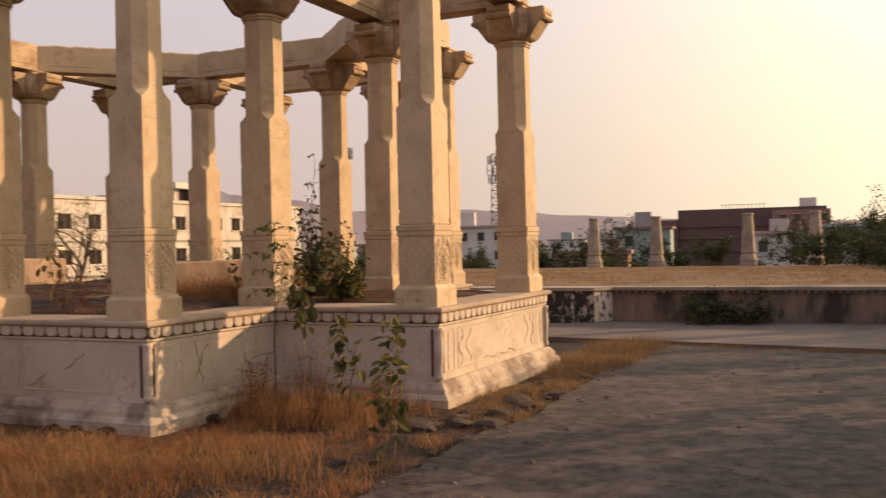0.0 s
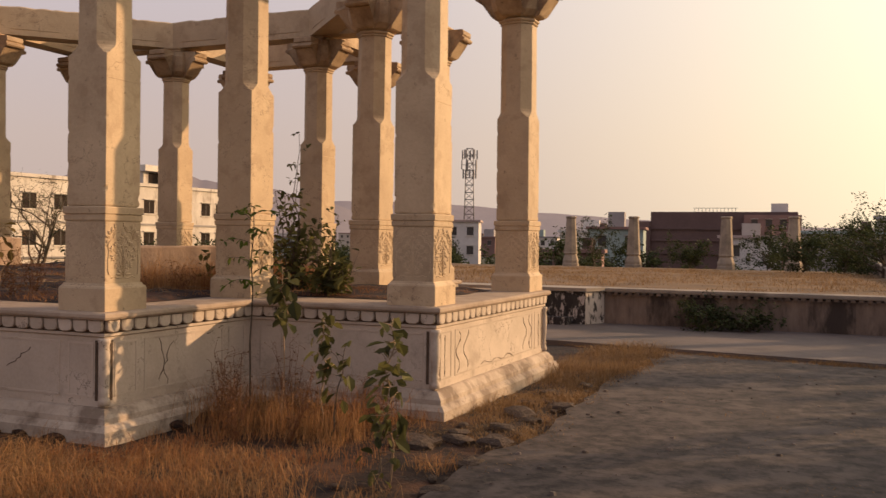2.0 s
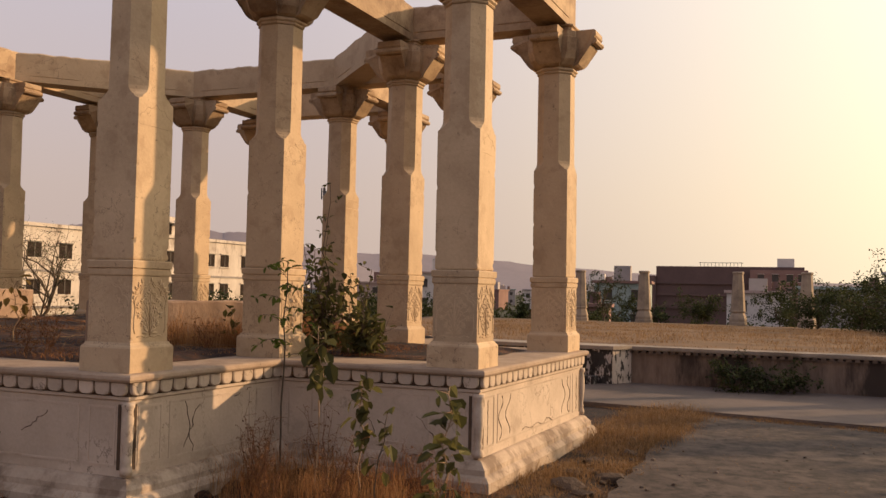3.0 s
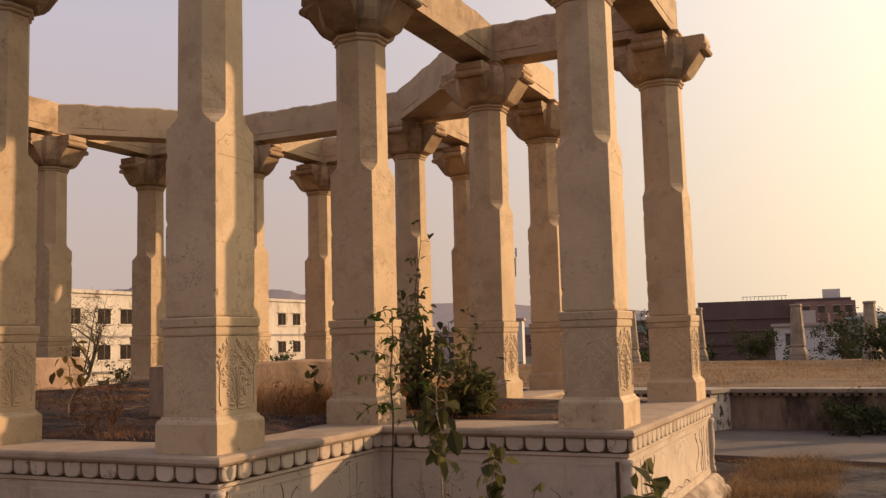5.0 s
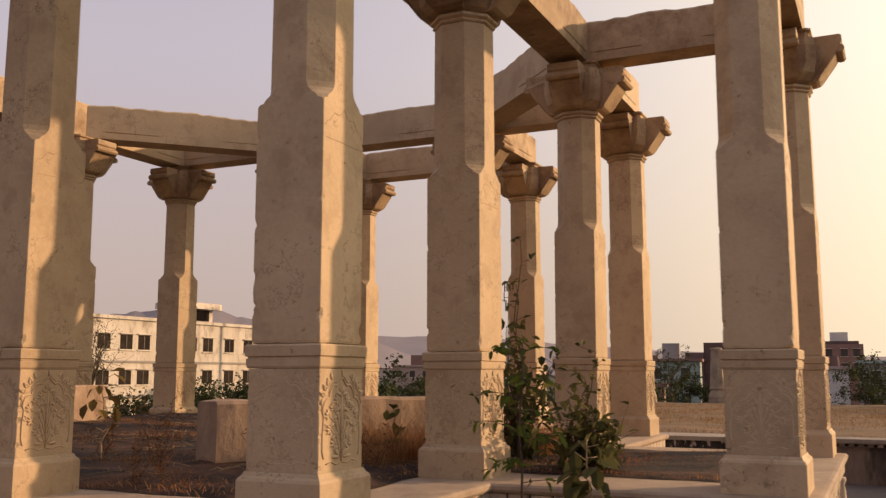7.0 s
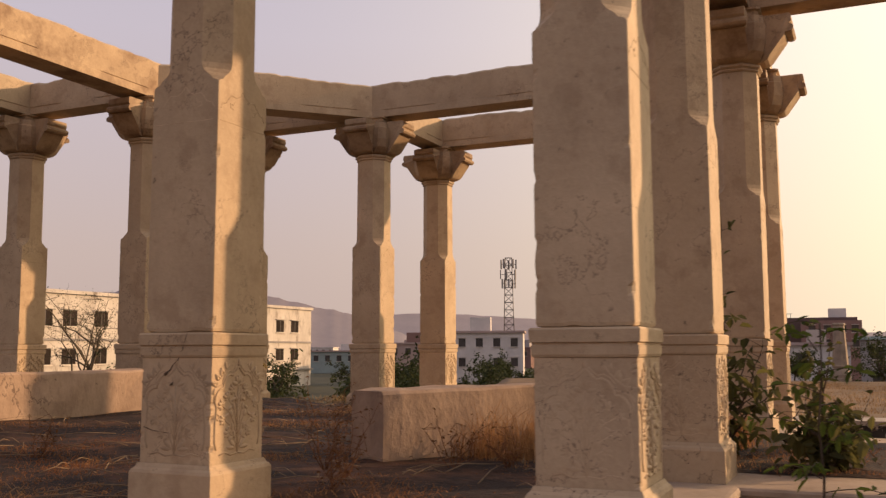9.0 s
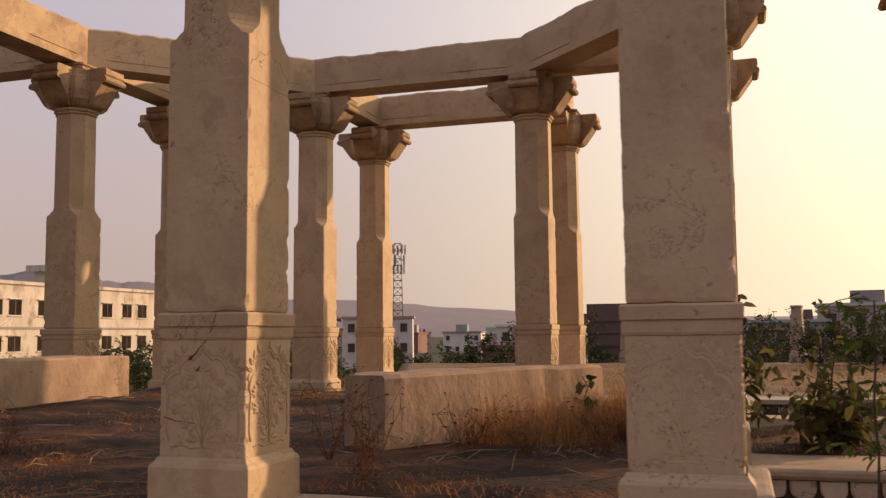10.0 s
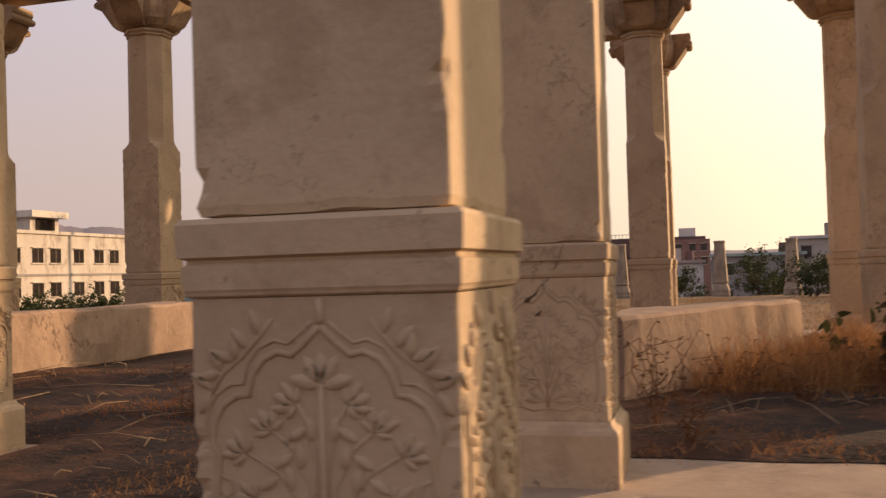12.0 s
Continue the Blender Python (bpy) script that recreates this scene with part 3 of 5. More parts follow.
def relief_mesh():
    """Carved flowering plant under a cusped arch, facing -y, on the plane y = 0."""
    bm = bmesh.new()

    def line(pts, r=0.0045):
        P = [(x, -0.001, z) for x, z in pts]
        tube(bm, P, [r] * len(P), 5)

    def leaf(cx, cz, ang, length, width):
        pts = petal_shape(cx, cz, ang, length, width)
        mx, mz = cx + 0.55 * length * math.sin(ang), cz + 0.55 * length * math.cos(ang)
        base = [bm.verts.new((x, 0.003, z)) for x, z in pts]
        mid = [bm.verts.new((x * 0.8 + mx * 0.2, -0.006, z * 0.8 + mz * 0.2)) for x, z in pts]
        for i in range(len(base)):
            k = (i + 1) % len(base)
            bm.faces.new((base[i], base[k], mid[k], mid[i]))
        bm.faces.new(mid)

    def arc(cx, cz, r, a0, a1, n=7):
        return [(cx + r * math.sin(radians(a)), cz + r * math.cos(radians(a))) for a in np.linspace(a0, a1, n)]

    for s in (-1, 1):
        def mir(pts):
            return [(s * x, z) for x, z in pts]
        # half of the cusped arch, from the crown outwards
        half = [(0.0, 0.446), (0.010, 0.434), (0.026, 0.418), (0.043, 0.404), (0.062, 0.409), (0.084, 0.398), (0.101, 0.375), (0.107, 0.348), (0.125, 0.347), (0.146, 0.333), (0.159, 0.309), (0.162, 0.284), (0.152, 0.262), (0.155, 0.235), (0.161, 0.19), (0.161, 0.11), (0.150, 0.075)]
        line(mir(half), 0.0052)
        line(mir([(x * 1.05 + 0.002, z + 0.016) for x, z in half[1:13]]), 0.0028)
        # stems fanning out of the root, each with a tulip and pointed leaves
        for x1, z1, bow, tilt in ((0.036, 0.338, 0.010, 1.2), (0.074, 0.300, 0.022, 0.5), (0.112, 0.268, 0.020, 1.0), (0.096, 0.206, 0.012, 1.5), (0.060, 0.145, 0.004, 1.4)):
            z0 = max(0.07, z1 - 0.15)
            stem = [(0.004, z0), (0.22 * x1 + 0.002, z0 + 0.45 * (z1 - z0) + 0.2 * bow), (0.58 * x1, z0 + 0.78 * (z1 - z0) + 0.3 * bow), (x1, z1)]
            line(mir(stem), 0.0030)
            for da, ln, wd in ((0.0, 0.038, 0.020), (-0.6, 0.040, 0.015), (0.6, 0.040, 0.015), (1.3, 0.026, 0.010), (-1.3, 0.026, 0.010)):
                leaf(s * x1, z1 - 0.003, s * (tilt + da), ln, wd)
            leaf(s * 0.40 * x1, z0 + 0.62 * (z1 - z0), s * 0.15, 0.040, 0.016)
            leaf(s * 0.58 * x1, z0 + 0.78 * (z1 - z0), s * 2.2, 0.036, 0.015)
        # sprays in the corners above the arch
        line(mir([(0.070, 0.455), (0.088, 0.430), (0.115, 0.402), (0.145, 0.378), (0.172, 0.335)]), 0.0034)
        for x, z, a in ((0.088, 0.43, 0.3), (0.105, 0.412, 0.7), (0.125, 0.395, 0.1), (0.125, 0.395, 1.2), (0.145, 0.38, 0.5), (0.145, 0.38, 1.8), (0.160, 0.355, 0.9), (0.160, 0.355, 2.6)):
            leaf(s * x, z, s * a, 0.042, 0.016)
        for a in (0.9, 1.5):
            leaf(s * 0.012, 0.075, s * a, 0.07, 0.022)
        # volutes at the springing
        line(mir([(0.150, 0.235), (0.136, 0.228), (0.133, 0.212), (0.143, 0.205), (0.150, 0.214)]), 0.003)
        line(mir([(0.0, 0.052), (0.05, 0.045), (0.09, 0.06), (0.13, 0.05)]), 0.004)
    line([(0, 0.446), (0.001, 0.462), (0, 0.482)], 0.007)
    line([(0, 0.05), (0, 0.2), (0, 0.365)], 0.0050)
    for a in (-1.3, -0.5, 0.0, 0.5, 1.3):
        leaf(0, 0.36, a, 0.050, 0.022)
    return bm


def chip(bm, depth, grain, seed, lift=0.0, edge=0.3):
    """Break away the arrises: corners fall in where the stone is weak."""
    for v in bm.verts:
        c = v.co
        n = noise.noise((c.x * grain + seed, c.y * grain, c.z * grain)) + 0.45 * noise.noise((c.x * grain * 3 + seed, c.y * grain * 3, c.z * grain * 3))
        corner = min(abs(c.x), abs(c.y)) / max(abs(c.x), abs(c.y), 1e-6)
        amount = max(0.0, n - 0.36) * (1.0 if corner > 0.93 else edge)
        k = depth * min(1.0, amount * 2.2)
        r = Vector((c.x, c.y, 0)).normalized()
        v.co = c - r * k + Vector((0, 0, lift * max(0.0, n - 0.2)))


def slice_edges(bm, cuts, level=True):
    """Cut the level (or the upright) edges into short lengths."""
    es = [e for e in bm.edges if (abs(e.verts[0].co.z - e.verts[1].co.z) < 0.0005) == level and e.calc_length() > 0.06]
    bmesh.ops.subdivide_edges(bm, edges=es, cuts=cuts, use_grid_fill=True)


def build_column():
    c = empty("column", pose(0, 0, 0), "weathered cream marble column with a carved dado and octagonal neck", "column", "columns of the pavilion")
    bm = bmesh.new()
    rows = [square(0.222, 0.0), square(0.222, 0.165), square(0.216, 0.178), square(0.205, 0.187), square(0.197, 0.205)]
    loft(bm, [square(0.222, z) for z in np.linspace(0, 0.15, 12)] + rows[1:], caps=False)
    slice_edges(bm, 15)
    chip(bm, 0.012, 11, 3)
    part("base_block", bm, STONE, c)
    bm = bmesh.new()
    loft(bm, [arris(0.191, 0.188, z) for z in np.linspace(0.2, 0.663, 48)])
    chip(bm, 0.016, 14, 8, edge=0.0)
    dado = part("dado", bm, STONE, c)
    rel = part("relief", relief_mesh(), STONE, dado, "carved flowering plant under a cusped arch", smooth=True)
    for k in range(4):
        o = rel if k == 0 else rel.copy()
        if k:
            scene.collection.objects.link(o)
        o.matrix_basis = pose(0, 0, 0, 0, 0, 90 * k) @ pose(0, -0.191, 0.195) @ Matrix.Diagonal((1, 0.62, 0.965, 1))
    bm = bmesh.new()
    loft(bm, [square(h, z) for h, z in ((0.192, 0.664), (0.196, 0.667), (0.197, 0.671), (0.199, 0.675), (0.200, 0.707), (0.194, 0.711), (0.194, 0.716), (0.204, 0.720), (0.206, 0.765), (0.200, 0.773))])
    slice_edges(bm, 23)
    chip(bm, 0.011, 10, 21)
    part("moulding", bm, STONE, c)
    bm = bmesh.new()
    R = [arris(0.170, 0.162, 0.7735), arris(0.170, 0.162, 0.7757), arris(0.181, 0.174, 0.777), arris(0.184, 0.181, 0.79), ] + [arris(0.184, 0.181, z) for z in np.linspace(0.81, 1.86, 60)] + [arris(0.1835, 0.180, 1.893), arris(0.183, 0.172, 1.903), arris(0.1828, 0.150, 1.909), arris(0.1825, 0.138, 1.926), arris(0.182, 0.108, 1.948), arris(0.1815, 0.092, 1.968), arris(0.181, 0.084, 1.998), arris(0.180, 0.0825, 2.5), arris(0.178, 0.081, 2.925)]
    loft(bm, R)
    low = [e for e in bm.edges if e.verts[0].co.z < 0.80 and e.verts[1].co.z < 0.80 and abs(e.verts[0].co.z - e.verts[1].co.z) < 0.0005 and e.calc_length() > 0.2]
    bmesh.ops.subdivide_edges(bm, edges=low, cuts=17, use_grid_fill=True)
    for v in bm.verts:
        if 0.776 < v.co.z < 0.80:
            v.co.z += 0.012 * max(0, noise.noise((v.co.x * 14 + 4, v.co.y * 14, 2)) - 0.05)
    sides = [v for v in bm.verts if 0.776 < v.co.z < 1.87]
    for v in sides:
        n = noise.noise((v.co.x * 9 + 31, v.co.y * 9, v.co.z * 11)) + 0.4 * noise.noise((v.co.x * 30, v.co.y * 30, v.co.z * 34))
        if min(abs(v.co.x), abs(v.co.y)) > 0.172 and n > 0.36:
            v.co -= Vector((v.co.x, v.co.y, 0)).normalized() * min(0.012, 0.045 * (n - 0.36))
    shaft = part("shaft", bm, STONE, c)
    bm = bmesh.new()

    def cut(pts, r=0.0032):
        tube(bm, [(x, 0, z) for x, z in pts], r, 5)
    cut([(-0.165, 0.0), (-0.05, 0.002), (0.06, -0.001), (0.165, 0.001)])
    for sg in (-1, 1):
        cut([(sg * x, z) for x, z in ((0.0, 0.165), (0.02, 0.14), (0.05, 0.125), (0.085, 0.13), (0.105, 0.11), (0.125, 0.085), (0.15, 0.08), (0.165, 0.055))])
        cut([(sg * x, z) for x, z in ((0.06, 0.105), (0.075, 0.085), (0.095, 0.09), (0.09, 0.07), (0.07, 0.065))], 0.0025)
    orn = part("carved_band", bm, STONE, shaft, "worn carved band below the neck")
    for k in range(4):
        o = orn if k == 0 else orn.copy()
        if k:
            scene.collection.objects.link(o)
        o.matrix_basis = pose(0, 0, 0, 0, 0, 90 * k) @ pose(0, -0.1835, 1.72) @ Matrix.Diagonal((1, 0.8, 1, 1))
    bm = bmesh.new()
    loft(bm, [octo(h, h * 0.414, z) for h, z in ((0.179, 2.926), (0.188, 2.929), (0.196, 2.939), (0.190, 2.951), (0.194, 2.954), (0.209, 2.966), (0.210, 2.982), (0.190, 2.994))])
    part("neck_ring", bm, STONE, c)

    # capital: a flaring core, four bracket arms with a rolled lip, and a recessed block under the beams
    bm = bmesh.new()
    loft(bm, [octo(h, k, z) for h, k, z in ((0.188, 0.085, 2.9945), (0.215, 0.12, 3.015), (0.245, 0.165, 3.07), (0.262, 0.190, 3.16), (0.268, 0.196, 3.29), (0.255, 0.19, 3.30), (0.25, 0.19, 3.36))])
    prof = ((0.10, 2.997), (0.205, 2.999), (0.245, 3.006), (0.272, 3.020), (0.292, 3.046), (0.340, 3.112), (0.398, 3.190), (0.412, 3.212), (0.408, 3.222), (0.436, 3.219), (0.462, 3.224), (0.477, 3.243), (0.474, 3.266), (0.452, 3.281), (0.446, 3.290), (0.462, 3.308), (0.458, 3.362), (0.44, 3.372), (0.10, 3.372))
    for k in range(4):
        m = Matrix.Rotation(math.pi / 2 * k, 3, "Z")
        L, Rr = [], []
        for r, z in prof:
            hw = 0.085 + 0.056 * min(1, (z - 2.99) / 0.055) + (0.014 if 0.43 < r and z < 3.285 else 0)
            L.append(m @ Vector((r, hw, z)))
            Rr.append(m @ Vector((r, -hw, z)))
        loft(bm, [L, Rr])
    loft(bm, [octo(h, k, z) for h, k, z in ((0.215, 0.19, 3.3725), (0.215, 0.19, 3.40), (0.235, 0.205, 3.412), (0.235, 0.205, 3.4295))])
    part("capital", bm, STAINED, c, "flaring capital with four bracket arms")
    return c


column = build_column()
keys = list(SITES)
columns = {keys[0]: column}
for k in keys[1:]:
    x, y = SITES[k]
    columns[k] = copy_thing(column, pose(x, y, FLOOR, random.uniform(-0.25, 0.25), random.uniform(-0.25, 0.25), 90 * random.randrange(4) + random.uniform(-0.6, 0.6)))
column.matrix_basis = pose(*SITES[keys[0]], FLOOR)


def wear_reliefs():
    """The carving has weathered away on the south faces, least on the two southern columns."""
    keep = {"be_os": 0.62, "bw_os": 0.55, "be_is": 0.36, "bw_is": 0.36}
    for site, col in columns.items():
        turn = col.matrix_basis.to_3x3().normalized()
        for o in col.children_recursive:
            if o.name.startswith(("relief", "carved_band")):
                face = turn @ o.matrix_basis.to_3x3() @ Vector((0, -1, 0))
                if face.y < -0.3:
                    o.scale.y = keep.get(site, 0.15)
                elif face.x > 0.3 and o.name.startswith("relief"):
                    o.scale.y = 0.9
    # a split in the stone of one column, running down from its moulding
    col = columns["be_is"]
    bm = bmesh.new()
    tube(bm, [(0.066, -0.2065, 0.770), (0.058, -0.2065, 0.745), (0.046, -0.202, 0.716), (0.040, -0.201, 0.70), (0.018, -0.1915, 0.668), (0.004, -0.1915, 0.650), (-0.018, -0.1915, 0.634), (-0.030, -0.1915, 0.612), (-0.052, -0.1915, 0.597)], [0.0008, 0.0014, 0.0008, 0.0018, 0.0010, 0.0022, 0.0014, 0.0036, 0.002], 5)
    tube(bm, [(-0.044, -0.1915, 0.604), (-0.056, -0.1915, 0.592), (-0.066, -0.1915, 0.588)], [0.003, 0.009, 0.003], 6)
    tube(bm, [(-0.012, -0.1915, 0.560), (-0.020, -0.1915, 0.548), (-0.034, -0.1915, 0.543)], [0.002, 0.007, 0.002], 6)
    tube(bm, [(-0.17, -0.1915, 0.36), (-0.12, -0.1915, 0.345), (-0.07, -0.1915, 0.34), (-0.02, -0.1915, 0.335)], [0.003, 0.0018, 0.0022, 0.001], 5)
    o = part("crack", bm, GRIME_SHADE, None, "dark split in the stone")
    o.parent = col
    o.matrix_basis = pose(0, 0, 0, 0, 0, -math.degrees(col.matrix_basis.to_euler().z))


wear_reliefs()


def build_beam(a, b, z0, z1, hw, ext):
    (xa, ya), (xb, yb) = SITES[a], SITES[b]
    d = Vector((xb - xa, yb - ya))
    L = d.length / 2 + ext
    bm = bmesh.new()
    n = 36
    rings = []
    seed = random.uniform(0, 50)
    for i in range(n + 1):
        s = -L + 2 * L * i / n
        g = 0.009 if 0.32 < abs(s) / L < 0.80 else 0.0005
        t1 = z1 + 0.03 * noise.noise((s * 2.2, seed, 0)) + 0.016 * noise.noise((s * 9, seed, 0)) - 0.03 * max(0, noise.noise((s * 4, seed, 9)) - 0.35)
        t2 = z1 + 0.03 * noise.noise((s * 2.2, seed, 4)) + 0.016 * noise.noise((s * 9, seed, 4)) - 0.03 * max(0, noise.noise((s * 4, seed, 13)) - 0.35)
        rings.append([(s, -hw, z0), (s, hw, z0), (s, hw, z0 + 0.075), (s, hw - g, z0 + 0.077), (s, hw - g, z0 + 0.085), (s, hw, z0 + 0.087), (s, hw, t1 - 0.02), (s, hw - 0.02, t1),
                      (s, -hw + 0.02, t2), (s, -hw, t2 - 0.02), (s, -hw, z0 + 0.087), (s, -hw + g, z0 + 0.085), (s, -hw + g, z0 + 0.077), (s, -hw, z0 + 0.075)])
    loft(bm, rings)
    o = part("stone_beam", bm, STAINED if seed > 42 else STONE)
    o.matrix_basis = pose((xa + xb) / 2, (ya + yb) / 2, 0, 0, 0, math.degrees(math.atan2(d.y, d.x)))
    tagged(o, "long weathered cream stone lintel resting on column capitals", "beam", "lintels of the pavilion")


def build_beams():
    z = FLOOR + 3.431
    ring = ["ie_bs", "ie_bn", "be_in", "bw_in", "iw_bn", "iw_bs", "bw_is", "be_is"]
    for i, a in enumerate(ring):
        b = ring[(i + 1) % 8]
        build_beam(a, b, z + 0.001 * i, z + 0.405, 0.165, -0.02 if i % 2 else 0.03)
    for c, p, q in (("ie_is", "ie_bs", "be_is"), ("ie_in", "ie_bn", "be_in"), ("iw_in", "iw_bn", "bw_in"), ("iw_is", "iw_bs", "bw_is")):
        build_beam(c, p, z + 0.003, z + 0.39, 0.158, -0.01)
        build_beam(c, q, z + 0.006, z + 0.387, 0.152, -0.01)
    for o1, o2, i1, i2 in (("oe_bs", "oe_bn", "ie_bs", "ie_bn"), ("be_os", "bw_os", "be_is", "bw_is"), ("ow_bs", "ow_bn", "iw_bs", "iw_bn"), ("be_on", "bw_on", "be_in", "bw_in")):
        build_beam(o1, o2, z + 0.004, z + 0.395, 0.16, 0.1)
        build_beam(o1, i1, z + 0.007, z + 0.382, 0.15, -0.02)
        build_beam(o2, i2, z + 0.008, z + 0.382, 0.15, -0.02)


build_beams()


# ---- fallen stones on the pavilion floor ----
def fallen_block(name, a, b, depth, z0, z1, label, mat):
    """A rough beam-like stone; a, b: ends of its front foot, depth behind it."""
    a, b = Vector(a), Vector(b)
    u = (b - a).normalized()
    w = Vector((-u.y, u.x))
    L = (b - a).length
    bm = bmesh.new()
    n = 16
    rings = []
    for i in range(n + 1):
        s = L * i / n
        e = min(i, n - i)
        k = 0.95 if e == 0 else 1.0
        r = []
        for q, z in ((0, z0), (0.0, z0 + 0.5 * (z1 - z0)), (0.006, z1 - 0.02), (0.022, z1), (depth - 0.03, z1), (depth, z1 - 0.03), (depth, z0)):
            j = 0.024 * noise.noise((s * 2, q * 5, z * 5)) + 0.012 * noise.noise((s * 7, q * 9, z * 9))
            qq = depth / 2 + (q - depth / 2) * k + j
            pnt = a + u * s + w * qq
            r.append((pnt.x, pnt.y, z0 + (z - z0) * (0.975 if e == 0 else 1) + (j * 0.7 if z > z0 else 0)))
        rings.append(r)
    loft(bm, rings)
    tagged(part(name, bm, mat), label, "stone block")


fallen_block("fallen_block", (-7.42, 7.66), (-6.42, 9.36), 0.40, FLOOR, 1.355, "rough-hewn fallen stone block lying on the pavilion floor", ROUGH_STONE)
fallen_block("fallen_block", (-11.45, 7.0), (-10.98, 10.25), 0.38, FLOOR + 0.03, 1.415, "long rough stone kerb with chiselled face and a broken rounded end", ROUGH_STONE)


# ---- plants: shared helpers ----
GRASS = leaf_material("dry_grass_blades", (0.56, 0.31, 0.13), (0.21, 0.105, 0.046), 0.4, (0.27, 0.105, 0.042))
STRAW = leaf_material("pale_straw", (0.37, 0.228, 0.105), (0.16, 0.09, 0.042), 0.3)
LEAF = leaf_material("broad_green_leaves", (0.165, 0.152, 0.05), (0.05, 0.052, 0.020), 0.42)
NEEM = leaf_material("fresh_green_leaves", (0.15, 0.19, 0.035), (0.05, 0.075, 0.017), 0.5)
SCRUB = leaf_material("dusty_scrub_leaves", (0.078, 0.088, 0.030), (0.022, 0.030, 0.012), 0.25)
BARK = material("thin_bark", (0.13, 0.095, 0.065), (0.06, 0.045, 0.03), scale=12, fine=80)
PALE_STEM = material("pale_dry_stem", (0.36, 0.26, 0.16), (0.2, 0.13, 0.08), scale=12, fine=80)


def blades(name, spots, height, width, mat, lean=0.5, seed=1):
    """Bent grass blades at spots (x, y, z, scale), each of two quads and a tip."""
    rng = np.random.default_rng(seed)
    S = np.asarray(spots)
    n = len(S)
    a = rng.uniform(0, 2 * math.pi, n)
    h = height * S[:, 3] * rng.uniform(0.45, 1.15, n)
    w = width * rng.uniform(0.6, 1.3, n)
    ln = lean * rng.uniform(0.1, 1.0, n) * h
    d = np.stack([np.cos(a), np.sin(a)], 1)
    f = rng.uniform(0, 2 * math.pi, n)
    u = np.stack([np.cos(f), np.sin(f)], 1)
    V = np.zeros((n, 5, 3))
    for k, (t, ww, bend) in enumerate(((0, 1, 0), (0, -1, 0), (0.55, 0.8, 0.25), (0.55, -0.8, 0.25), (1, 0, 1))):
        V[:, k, :2] = S[:, :2] + u * (ww * w / 2)[:, None] + d * (ln * bend)[:, None]
        V[:, k, 2] = S[:, 2] + h * t * (1 - 0.25 * bend * lean)
    base = np.arange(n) * 5
    F = [(b, b + 1, b + 3, b + 2) for b in base] + [(b + 2, b + 3, b + 4) for b in base]
    return raw(name, V.reshape(-1, 3).tolist(), [tuple(int(i) for i in q) for q in F], mat)


def leaf_cloud(name, centres, size, mat, parent, seed=1, droop=0.3, slim=0.45):
    """Folded leaves, one at each centre, turned at random."""
    rng = np.random.default_rng(seed)
    C = np.asarray(centres)
    n = len(C)
    V, F = [], []
    for i in range(n):
        a, e, r = rng.uniform(0, 2 * math.pi), rng.normal(-droop, 0.5), rng.normal(0, 0.6)
        s = size * rng.uniform(0.55, 1.2)
        d = np.array([math.cos(a) * math.cos(e), math.sin(a) * math.cos(e), math.sin(e)])
        q = np.cross(d, (0, 0, 1.0))
        q /= max(1e-6, np.linalg.norm(q))
        up = np.cross(q, d)
        q = q * math.cos(r) + up * math.sin(r)
        up = np.cross(q, d)
        b = len(V)
        for t, ww, lift in ((0, 0, 0), (0.35, 1, 0.12), (0.75, 0.75, 0.08), (1, 0, -0.05), (0.75, -0.75, 0.08), (0.35, -1, 0.12), (0.5, 0, 0)):
            V.append((C[i] + s * (d * t + q * ww * slim / 2 + up * lift)).tolist())
        F += [(b, b + 1, b + 2, b + 6), (b + 6, b + 2, b + 3), (b + 6, b + 3, b + 4), (b, b + 6, b + 4, b + 5)]
    return raw(name, V, F, mat, parent)


def stems(name, lines, mat, parent, n=5):
    bm = bmesh.new()
    for pts, r0, r1 in lines:
        k = len(pts) - 1
        tube(bm, pts, [r0 + (r1 - r0) * i / k for i in range(k + 1)], n)
    return part(name, bm, mat, parent, smooth=True)


def wavy(p0, p1, n, amp, rng, sag=0.0):
    p0, p1 = np.array(p0, float), np.array(p1, float)
    out = []
    for i in range(n + 1):
        t = i / n
        q = p0 + (p1 - p0) * t
        k = math.sin(math.pi * t)
        q = q + np.array([rng.normal(0, amp), rng.normal(0, amp), 0]) * (0.3 + k) * (0 < i) + np.array([0, 0, sag * k])
        out.append(tuple(q))
    return out


def broad_weed(x, y, z, h, leaves, size, seed, label, tilt=(0, 0), bare=0.25, mat=None):
    rng = np.random.default_rng(seed)
    p = empty("weed", pose(x, y, z), label, "plant", "broad-leaved weeds")
    lines, cs = [], []
    main = wavy((0, 0, -0.03), (tilt[0], tilt[1], h), 7, 0.018, rng)
    lines.append((main, 0.008, 0.003))
    for k in range(leaves):
        t = bare + (1 - bare) * (k + rng.uniform(0, 0.7)) / leaves
        i = min(len(main) - 2, int(t * (len(main) - 1)))
        b = np.array(main[i]) + (np.array(main[i + 1]) - np.array(main[i])) * (t * (len(main) - 1) - i)
        a = k * 2.4 + rng.uniform(-0.5, 0.5)
        L = rng.uniform(0.04, 0.11) * (1.2 - 0.5 * t)
        e = b + np.array([math.cos(a) * L, math.sin(a) * L, rng.uniform(0.0, 0.05)])
        lines.append(([tuple(b), tuple(e)], 0.003, 0.002))
        cs.append(e)
        if rng.random() < 0.6:
            cs.append(e + rng.normal(0, 0.03, 3))
    stems("stem", lines, PALE_STEM if seed % 2 else BARK, p)
    leaf_cloud("foliage", cs, size, mat or LEAF, p, seed, droop=0.7, slim=0.62)
    return p


